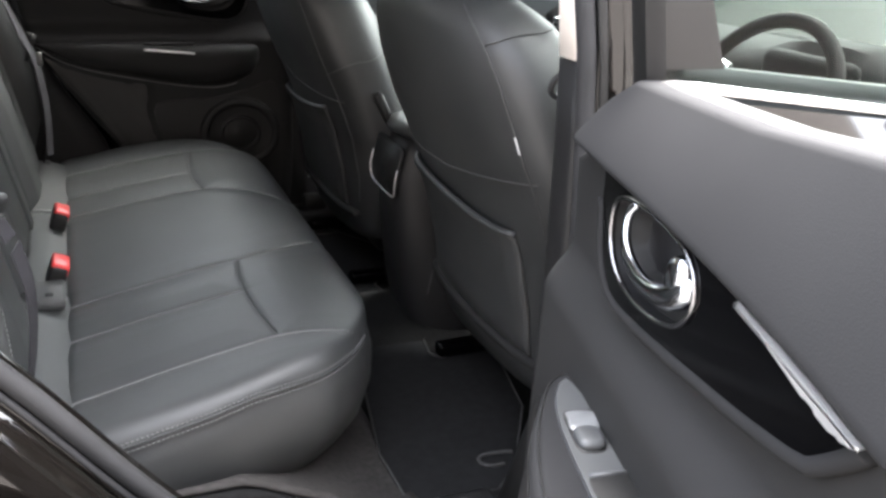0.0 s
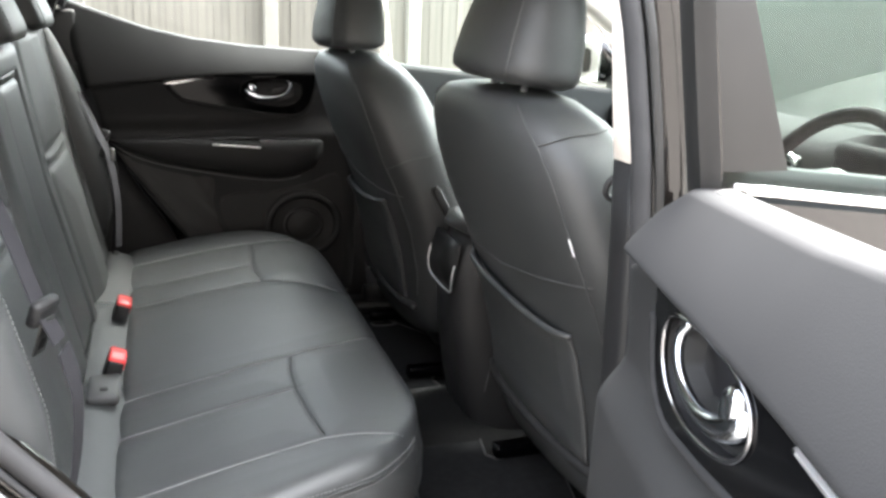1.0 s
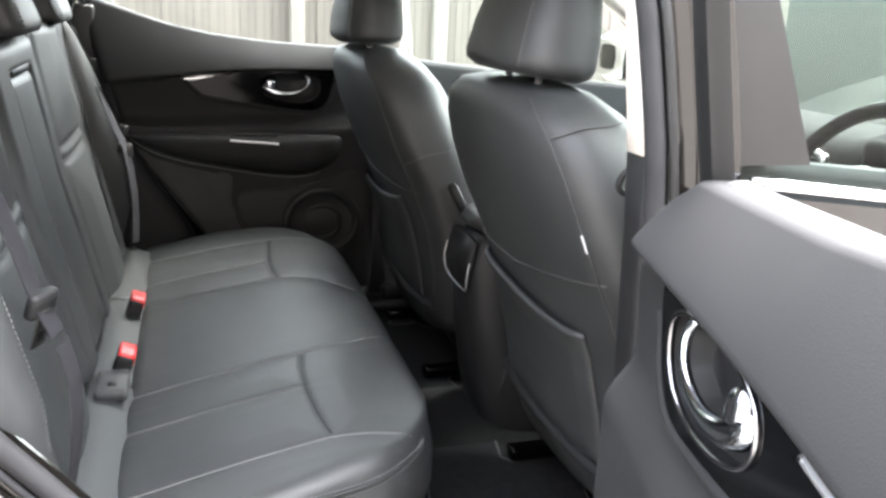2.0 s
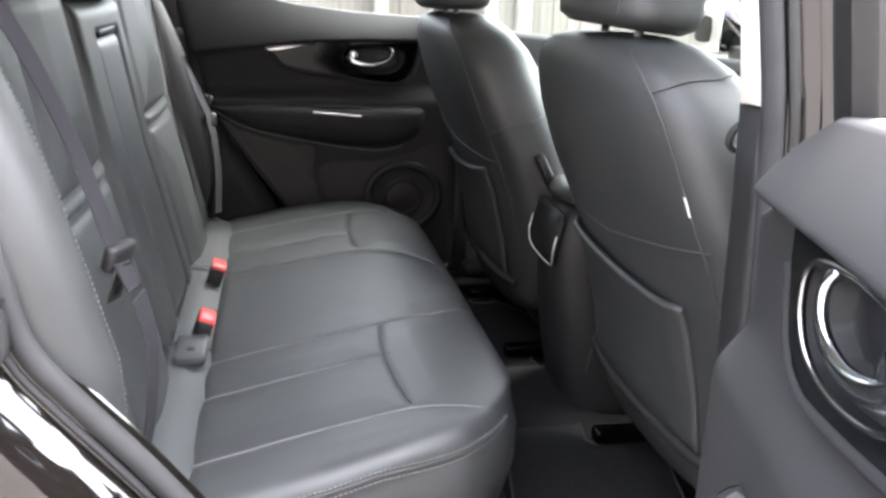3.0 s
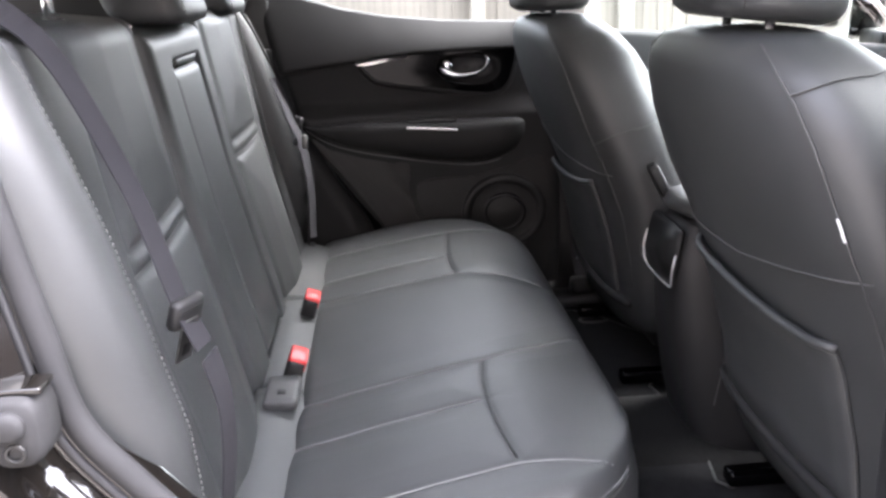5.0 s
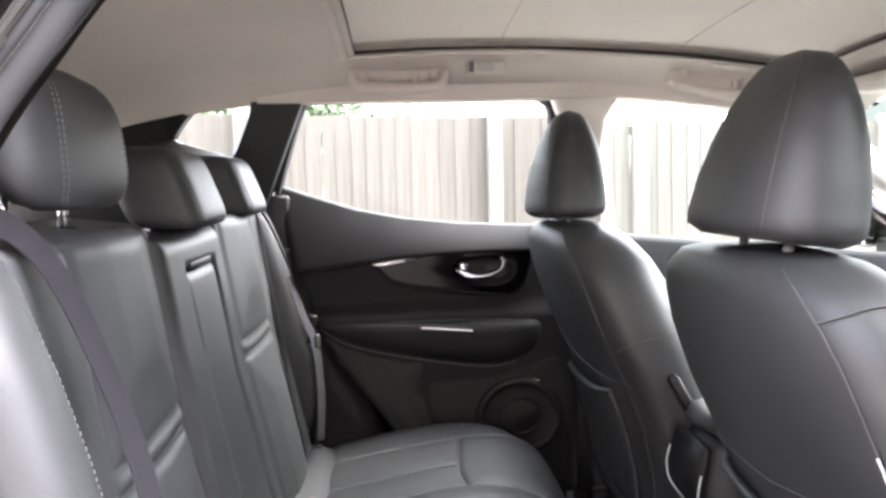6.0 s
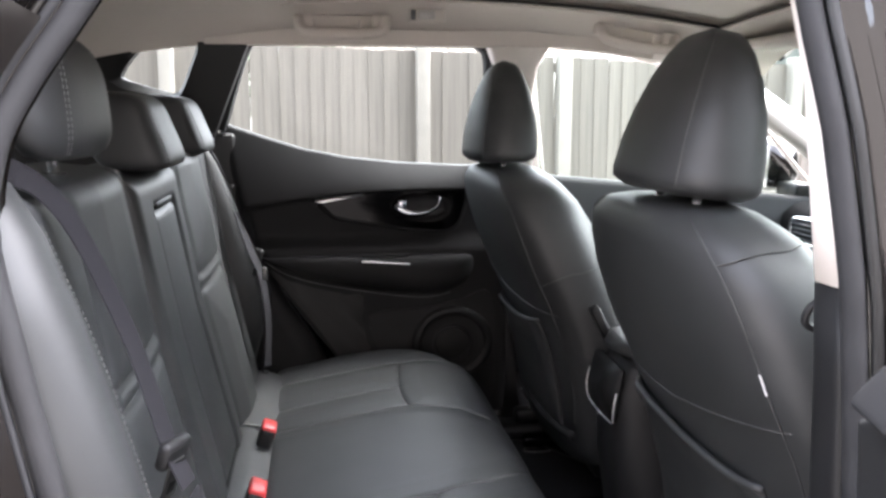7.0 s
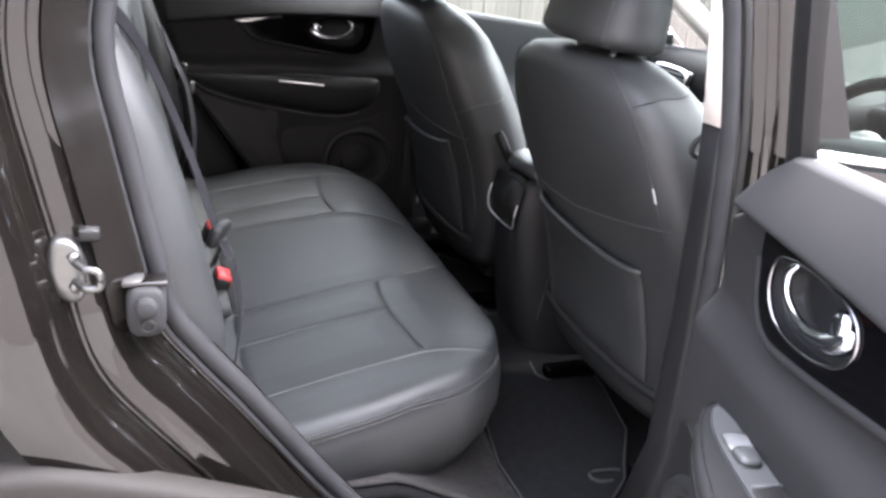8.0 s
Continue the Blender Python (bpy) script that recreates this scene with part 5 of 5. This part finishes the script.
# ---- loose and fitted things in the cabin ----
def floor_mat(side):
    ob = thing("floor_mat", "black carpet floor mat with a pale bound edge", "floor mat", "floor mats")
    out = [(-0.355, -0.66), (-0.358, -0.50), (-0.300, -0.20), (-0.262, -0.060), (-0.205, -0.045), (-0.150, -0.085), (-0.127, -0.125), (-0.138, -0.190), (-0.120, -0.215), (-0.02, -0.178), (0.005, -0.190), (-0.005, -0.27), (-0.040, -0.44), (-0.105, -0.545), (-0.135, -0.60), (-0.20, -0.66)]
    pts = [(x, side * -y) for x, y in out]
    b = bmesh.new()
    lo = [b.verts.new((x, y, 0.352)) for x, y in pts]
    hi = [b.verts.new((x, y, 0.361)) for x, y in pts]
    b.faces.new(hi)
    b.faces.new(lo[::-1])
    for i in range(len(pts)):
        b.faces.new((lo[i], lo[(i + 1) % len(pts)], hi[(i + 1) % len(pts)], hi[i]))
    bmesh.ops.recalc_face_normals(b, faces=b.faces)
    part("mat", b, MAT_CARPET, ob)
    line = []
    for a, c in zip(pts, pts[1:] + pts[:1]):
        for k in range(6):
            line.append((a[0] + (c[0] - a[0]) * k / 6, a[1] + (c[1] - a[1]) * k / 6, 0.3615))
    part("binding", tube(line, 0.0022, 6, closed=True), PIPING, ob, "pale grey bound edge")
    loopy = spline([(-0.16, side * 0.60, 0.363), (-0.185, side * 0.60, 0.364), (-0.20, side * 0.585, 0.364), (-0.19, side * 0.568, 0.364), (-0.15, side * 0.567, 0.363), (-0.13, side * 0.572, 0.363)], 30)
    part("grommet", tube(loopy, 0.003, 6), PIPING, ob)
    return ob


floor_mat(-1)
floor_mat(1)


def centre_console():
    ob = thing("centre_console", "black centre console between the front seats", "console")
    rings = []
    for i in range(20):
        z = 0.36 + (0.80 - 0.36) * i / 19
        w = interp(z, [0.36, 0.5, 0.7, 0.80], [0.115, 0.110, 0.098, 0.088])
        x0 = interp(z, [0.36, 0.47, 0.60, 0.72, 0.79, 0.80], [-0.14, -0.165, -0.185, -0.19, -0.172, -0.165])
        ring = []
        for p, q in squircle(w, 0.5, 40, 5):
            ring.append((x0 + (p + 0.5) * 0.75, q - 0.01, z))
        rings.append(ring)
    part("body", loft(rings), HARD, ob)
    # rear face plate with a pale edge line
    fp = smooth_outline([(-0.085, 0.70), (-0.082, 0.775), (-0.06, 0.79), (0.06, 0.79), (0.075, 0.77), (0.075, 0.72), (0.055, 0.69), (-0.06, 0.685)], 40)
    part("rear_plate", plate(fp, 0.006, lambda a, n, z: (interp(z, [0.60, 0.72, 0.79], [-0.187, -0.191, -0.174]) - n, a, z), 0.002), DARK, ob, "dark rear face plate")
    edge = [(interp(z, [0.60, 0.72, 0.79], [-0.187, -0.191, -0.174]) - 0.006, a, z) for a, z in fp if z < 0.76 and a > -0.09]
    k = max(range(len(edge)), key=lambda i: (Vector(edge[i]) - Vector(edge[i - 1])).length)
    edge = edge[k:] + edge[:k]
    part("edge_strip", tube(edge, 0.0016, 6), SILVER, ob, "thin silver edge strip")
    # padded lid, its hinge
    lid = []
    for i in range(14):
        f = i / 13
        x = -0.185 + 0.36 * f
        w = 0.088 * math.sqrt(max(0.05, 1 - abs(2 * f - 1) ** 6))
        h = 0.026 * math.sqrt(max(0.05, 1 - abs(2 * f - 1) ** 4))
        lid.append([(x, q - 0.01, 0.822 + p) for p, q in squircle(w, h, 28, 3.5)])
    part("armrest_lid", loft(lid), LEATHER, ob, "padded black leather lid")
    part("side_seam", tube(spline([(-0.165, -0.1045, 0.82), (-0.12, -0.108, 0.72), (-0.10, -0.112, 0.60), (-0.12, -0.118, 0.47)], 30), 0.0015, 5), PIPING, ob)
    return ob


centre_console()


def front_buckle(side):
    ob = thing("front_belt_buckle", "black seat-belt buckle stalk beside the front seat", "belt buckle", "front belt buckles", at=(-0.148, side * 0.078, 0.803))
    part("stalk", tube([(0.02, 0, -0.20), (0.005, 0, 0.0)], 0.008, 10), DARK, ob)
    head = part("buckle_head", box(-0.010, 0.010, -0.012, 0.012, 0.0, 0.078, 0.004), DARK, ob)
    part("tip", box(-0.008, 0.008, -0.009, 0.009, 0.074, 0.082, 0.003), HARD, head)
    ob.rotation_euler = (0, radians(-28), 0)
    return ob


front_buckle(1)


def belt_buckle(x, y, z, turn, label):
    ob = thing("belt_buckle", label, "belt buckle", "rear belt buckles", at=(x, y, z))
    ob.rotation_euler = (0, radians(20), radians(turn))
    part("body", box(-0.015, 0.015, -0.031, 0.031, -0.05, 0.006, 0.006), DARK, ob)
    part("red_button", box(-0.0142, 0.0156, -0.028, 0.028, -0.012, 0.011, 0.004), RED, ob, "red release button")
    return ob


belt_buckle(-0.848, -0.140, 0.626, 0, "black belt buckle with a red button in the bench")
belt_buckle(-0.846, 0.168, 0.620, 0, "black belt buckle with a red button in the bench gap")
an = thing("belt_anchor", "grey moulded belt guide at the back of the cushion", "belt guide", at=(-0.866, -0.215, 0.606))
part("guide", box(-0.028, 0.026, -0.050, 0.045, -0.014, 0.007, 0.007), PIPING, an)
part("slot", box(-0.006, 0.008, -0.030, -0.012, 0.0055, 0.0095, 0.002), DARK, an)


def seat_belt(side, label):
    ob = thing("rear_seat_belt", label, "seat belt", "rear seat belts")
    s = side
    top = [(-1.105, s * 0.660, 1.185), (-1.062, s * 0.655, 1.209), (-1.020, s * 0.636, 1.199), (-0.982, s * 0.626, 1.150), (-0.940, s * 0.626, 1.050), (-0.917, s * 0.634, 0.985), (-0.896, s * 0.646, 0.918), (-0.876, s * 0.652, 0.87)]
    low = [(-0.872, s * 0.652, 0.86), (-0.862, s * 0.650, 0.80), (-0.868, s * 0.648, 0.72), (-0.885, s * 0.640, 0.63), (-0.89, s * 0.635, 0.585)]
    part("shoulder_strap", ribbon(spline(top, 40), 0.0165, (1, s * 0.25, 0.25), 0.0009), WEB, ob)
    part("lap_strap", ribbon(spline(low, 30), 0.019, (1, s * 0.2, 0.1), 0.0009), WEB, ob)
    tg_ = part("latch_plate", box(-0.006, 0.009, -0.022, 0.022, -0.018, 0.015, 0.006), HARD, ob, "black latch plate with steel tongue")
    tg_.location = (-0.892, s * 0.646, 0.908)
    tg_.rotation_euler = (0, radians(20), radians(s * 28))
    tongue = box(0.0085, 0.0110, -0.013, 0.011, -0.056, -0.006, 0.001)
    part("tongue", tongue, STEEL, tg_, "bright steel tongue")
    part("tongue_slot", box(0.0095, 0.0118, -0.007, 0.005, -0.048, -0.034, 0.0005), DARK, tg_)
    part("belt_slot", box(0.0075, 0.0095, -0.018, 0.018, 0.004, 0.008, 0.001), DARK, tg_)
    part("anchor", box(-0.90, -0.872, s * 0.635 - 0.02, s * 0.635 + 0.02, 0.565, 0.60, 0.006), DARK, ob)
    return ob


seat_belt(-1, "grey webbing rear seat belt hanging over the bench side")
seat_belt(1, "grey webbing rear seat belt beside the closed door")
cb = thing("centre_belt", "dark belt running down the centre of the backrest", "seat belt")
part("strap", ribbon(spline([(-0.935, 0.615, 1.02), (-0.905, 0.60, 0.93), (-0.878, 0.585, 0.86), (-0.865, 0.57, 0.75), (-0.868, 0.55, 0.64)], 30), 0.02, (1, -0.3, 0.25), 0.0009), WEB, cb)
bl = part("belt_clip", box(-0.006, 0.006, -0.008, 0.008, -0.016, 0.016, 0.003), STEEL, cb, "steel belt clip")
bl.location = (-0.868, 0.545, 0.875)


def driver_belt():
    ob = thing("front_belt_guide", "black belt guide loop on the centre post", "belt guide")
    part("loop", tube(spline([(-0.212, -0.742, 1.072), (-0.222, -0.737, 1.060), (-0.223, -0.733, 1.046), (-0.213, -0.732, 1.038), (-0.203, -0.735, 1.040)], 24), 0.0045, 8), HARD, ob)


driver_belt()
fb = thing("front_belt", "front passenger belt webbing running down to the sill", "seat belt")
part("strap", ribbon(spline([(-0.215, 0.672, 1.05), (-0.205, 0.69, 0.85), (-0.19, 0.70, 0.65), (-0.165, 0.70, 0.44)], 24), 0.021, (0, -1, 0), 0.0009), WEB, fb)
part("anchor_cover", box(-0.205, -0.135, 0.655, 0.70, 0.405, 0.450, 0.01), HARD, fb)
part("white_tag", box(-0.190, -0.183, 0.668, 0.672, 0.505, 0.53, 0.001), LABEL, fb, "tiny white tag")
so = part("sill_step", box(-0.36, 0.30, 0.64, 0.735, 0.375, 0.408, 0.012), HARD)
tagged(so, "grey plastic door-sill step plate", "sill", kind="structure")


# ---- dashboard, steering wheel and windscreen ----
def dashboard():
    ob = thing("dashboard", "black dashboard with chrome-ringed air vents", "dashboard")
    rings = []
    for i in range(29):
        y = -0.74 + 1.48 * i / 28
        hood = 0.045 * math.exp(-((y + 0.38) / 0.16) ** 4)
        prof = [(0.66, 0.62), (0.60, 0.78), (0.585, 0.90), (0.60, 0.975 + hood * 0.3), (0.64, 1.005 + hood), (0.72, 1.01 + hood), (0.90, 1.0), (1.10, 0.98), (1.10, 0.60)]
        rings.append([(x - 0.02 * math.cos(y * 2), y, z) for x, z in prof])
    crisp(part("body", loft(rings), DASH, ob), 50)
    for y, hw in ((0.535, 0.085), (0.10, 0.055), (-0.10, 0.055), (-0.64, 0.055)):
        vent = part("air_vent", box(0.560, 0.590, y - hw, y + hw, 0.915, 0.975, 0.008), DARK, ob, "air vent with chrome surround")
        ring = [(0.558, y + math.copysign(abs(math.cos(t)) ** 0.5, math.cos(t)) * (hw + 0.006), 0.945 + math.copysign(abs(math.sin(t)) ** 0.5, math.sin(t)) * 0.034) for t in [2 * math.pi * k / 40 for k in range(40)]]
        part("chrome_ring", tube(ring, 0.0065, 8, closed=True, up=(1, 0, 0)), CHROME, vent)
        for k in range(4):
            part("slat", box(0.552, 0.572, y - hw + 0.005, y + hw - 0.005, 0.923 + 0.013 * k, 0.927 + 0.013 * k, 0.001), GREY_TRIM, vent)
    part("trim_strip", box(0.566, 0.580, -0.55, 0.55, 0.895, 0.905, 0.003), CHROME, ob, "long satin trim strip")
    part("screen", box(0.555, 0.572, -0.085, 0.085, 0.80, 0.89, 0.005), GLOSS, ob, "dark central display")
    part("instrument_hood", box(0.555, 0.60, -0.50, -0.26, 0.94, 1.03, 0.02), DASH, ob)
    return ob


dashboard()


def steering_wheel():
    ob = thing("steering_wheel", "black leather three-spoke steering wheel with silver inserts", "steering wheel", at=(0.44, -0.38, 0.93))
    ob.rotation_euler = (0, radians(-64), 0)
    part("rim", tube([(math.cos(t) * 0.185, math.sin(t) * 0.185, 0) for t in [2 * math.pi * i / 56 for i in range(56)]], 0.0155, 12, closed=True), DASH, ob)
    part("hub", tube([(0, 0, -0.03), (0, 0, 0.0), (0, 0, 0.02), (0, 0, 0.026)], [0.06, 0.072, 0.062, 0.03], 24), HARD, ob)
    for t in (90, 270, 180):
        c, s = math.cos(radians(t)), math.sin(radians(t))
        part("spoke", tube([(c * 0.05, s * 0.05, 0.0), (c * 0.175, s * 0.175, 0.0)], [0.022, 0.014], 10, flat=0.4), SILVER if t != 180 else HARD, ob, "silver spoke insert")
    part("column", tube([(0, 0, -0.02), (0, 0, -0.20)], [0.05, 0.07], 16), DARK, ob)
    return ob


steering_wheel()
for side in (-1, 1):
    pts = spline([(0.16, side * 0.640, 1.435), (0.45, side * 0.70, 1.30), (0.80, side * 0.765, 1.09), (1.0, side * 0.79, 0.96)], 24)
    ap = part("trim_windscreen_post", tube(pts, 0.035, 12), PALE)
    tagged(ap, "pale trim on the windscreen post", "trim", kind="structure")
    ap = part("windscreen_post", tube([p + Vector((0.02, side * 0.03, 0.012)) for p in pts], 0.036, 12), PAINT)
    tagged(ap, "black windscreen post", "post", kind="structure")
rows = []
for i in range(9):
    f = i / 8
    w = 0.655 + 0.135 * f
    rows.append([(0.19 + 0.84 * f + 0.27 * (1 - k * k), w * k, 1.445 - 0.48 * f) for k in [-1 + j / 8 for j in range(17)]])
ws = part("windscreen", loft(rows, closed=False), GLASS)
ws.visible_shadow = False
tagged(ws, "large clear windscreen", "window", kind="structure")
bn = part("bonnet", loft([[(1.05 + 0.9 * f, -0.75 + 1.5 * k / 12, 0.97 - 0.12 * f ** 2 - 0.05 * (abs(k - 6) / 6) ** 3) for k in range(13)] for f in [i / 8 for i in range(9)]], closed=False), PAINT)
tagged(bn, "black metallic bonnet", "bonnet", kind="structure")
vs_ = thing("sun_visor", "pale folded sun visor under the roof", "sun visor", at=(0.385, 0.37, 1.430))
part("flap", box(-0.08, 0.08, -0.18, 0.18, -0.010, 0.010, 0.008), LINER, vs_)


# ---- outside ----
gd = part("ground", mesh_of([(x, y, 0.0 - 0.0002 * (abs(x) + abs(y))) for x in (-400, -60, -20, -8, 0, 8, 20, 60, 400) for y in (-400, -60, -20, -8, 0, 8, 20, 60, 400)],
                            [(i * 9 + j, i * 9 + j + 1, (i + 1) * 9 + j + 1, (i + 1) * 9 + j) for i in range(8) for j in range(8)], False), PAVING)
tagged(gd, "pale concrete driveway", "ground", kind="structure")
FENCE_Y = 4.6


def fence_top(x):
    return 1.735 - 0.030 * (x + 0.2)


fence = thing("wooden_fence", "weathered close-board fence with pale posts", "fence")
for x in (-7.2, -5.38, -3.56, -1.745, 0.012, 1.05, 2.85, 3.95):
    b = box(x - 0.048, x + 0.048, FENCE_Y - 0.075, FENCE_Y + 0.03, 0, fence_top(x) + 0.02, 0.008)
    part("post", b, POST, fence, "pale fence post")
for z in (0.35, 1.0, 1.55):
    part("rail", box(-8, 4.0, FENCE_Y + 0.035, FENCE_Y + 0.09, z, z + 0.07), PLANK, fence)
part("gravel_board", box(-8, 4.0, FENCE_Y - 0.02, FENCE_Y + 0.03, 0.0, 0.16, 0.004), POST, fence)

# unseen wall across the drive, behind the camera, added to block low sky
hw = part("sky_block_wall", box(-14, 5.2, -4.3, -4.0, 0, 3.7), BRICK)
tagged(hw, "unseen brick-toned wall across the drive, added to block low sky", "wall", kind="structure")

# added wall: gives the front window its reflected tone and hides low sky
fw = part("window_haze_wall", box(5.2, 5.45, -4.3, 12, 0, 2.6, 0.02), HAZE_WALL)
tagged(fw, "pale wall added ahead in place of the greenish window reflection", "wall", kind="structure")

# tiled garage roof beyond the fence
shed = thing("garage", "low garage with a brown tiled roof beyond the fence", "building")
part("wall", box(-1.0, 1.75, 10.15, 13.0, 0, 1.88), BRICK, shed)
part("gutter", tube([(-1.15, 9.98, 1.88), (1.95, 9.98, 1.88)], 0.05, 8), DARK, shed)
part("roof_deck", mesh_of([(-1.12, 10.0, 1.90), (1.95, 10.0, 1.90), (1.62, 11.6, 2.50), (-1.12, 11.6, 2.50), (-1.12, 13.2, 1.90), (1.95, 13.2, 1.90)], [(0, 1, 2, 3), (3, 2, 5, 4), (1, 5, 2)], False), TILE, shed)
tb = box(-0.095, 0.095, -0.13, 0.13, -0.012, 0.012, 0.005, 1)
for v in tb.verts:
    v.co.z += 0.025 * math.cos(v.co.x * 16)
tile_mesh = bpy.data.meshes.new("roof_tile")
tb.to_mesh(tile_mesh)
tb.free()
tile_mesh.materials.append(TILE)
for r in range(8):
    for c in range(15):
        x, y = -1.02 + 0.2 * c + (0.1 if r % 2 else 0), 10.06 + 0.205 * r
        if x > 1.95 - 0.33 * (y - 10.0) / 1.6:
            continue
        ob = new("roof_tile", tile_mesh)
        ob.parent = shed
        ob.location = (x, y, 1.925 + (y - 10.0) * 0.375)
        ob.rotation_euler = (math.atan(0.375) - 0.05, random.uniform(-0.02, 0.02), random.uniform(-0.02, 0.02))
for c in range(12):
    part("ridge_tile", tube([(-1.12 + 0.23 * c, 11.62, 2.535), (-1.12 + 0.23 * c + 0.225, 11.62, 2.535)], [0.085, 0.072], 8), TILE, shed)


def leafy_tree(x, y, h, spread, label, seed):
    rnd = random.Random(seed)
    ob = thing("tree", label, "tree", "trees beyond the fence", at=(x, y, 0))
    limbs = []
    part("trunk", tube([(0, 0, 0), (0.03, 0.02, h * 0.25), (-0.02, 0.03, h * 0.5), (0.02, 0, h * 0.72)], [0.14, 0.12, 0.09, 0.04], 10), BARK, ob)
    for i in range(11):
        a = rnd.uniform(0, 6.28)
        z0 = h * rnd.uniform(0.3, 0.6)
        e = Vector((math.cos(a) * spread * rnd.uniform(0.5, 0.95), math.sin(a) * spread * rnd.uniform(0.5, 0.95), h * rnd.uniform(0.55, 0.95)))
        limbs.append(e)
        part("limb", tube([(0, 0, z0), (e.x * 0.5, e.y * 0.5, (z0 + e.z) * 0.52), tuple(e)], [0.05, 0.035, 0.012], 6), BARK, ob)
    verts, faces = [], []
    for k in range(5200):
        c = limbs[rnd.randrange(len(limbs))]
        p = c * rnd.uniform(0.75, 1.05) + Vector((rnd.gauss(0, 0.30), rnd.gauss(0, 0.30), rnd.gauss(0, 0.26)))
        u = Vector((rnd.gauss(0, 1), rnd.gauss(0, 1), rnd.gauss(0, 1))).normalized()
        w = u.orthogonal().normalized()
        s = rnd.uniform(0.035, 0.07)
        o = len(verts)
        verts += [p - u * s, p + w * s * 0.45, p + u * s, p - w * s * 0.45]
        faces.append((o, o + 1, o + 2, o + 3))
    cr = part("crown", mesh_of(verts, faces, False), LEAF, ob)
    tagged(cr, kind="stuff")
    return ob


leafy_tree(-2.15, 7.2, 3.2, 1.15, "dense green leafy tree beyond the fence", 3)
leafy_tree(-4.6, 7.6, 3.6, 1.3, "tall green leafy tree beyond the fence", 5)

# fence boards
bm_ = box(-0.055, 0.055, -0.010, 0.010, 0, 1)
for v in bm_.verts:
    v.co.y += v.co.x * 0.06
board_mesh = bpy.data.meshes.new("fence_board")
bm_.to_mesh(board_mesh)
bm_.free()
board_mesh.materials.append(PLANK)
for i in range(113):
    x = -7.8 + 0.104 * i
    ob = new("fence_board", board_mesh)
    ob.parent = fence
    ob.location = (x, FENCE_Y + 0.02 + 0.003 * random.uniform(-1, 1), 0.14)
    ob.rotation_euler = (0, radians(random.uniform(-0.35, 0.35)), 0)
    ob.scale = (1, 1, fence_top(x) - 0.14 - 0.035 + random.uniform(-0.006, 0.006))
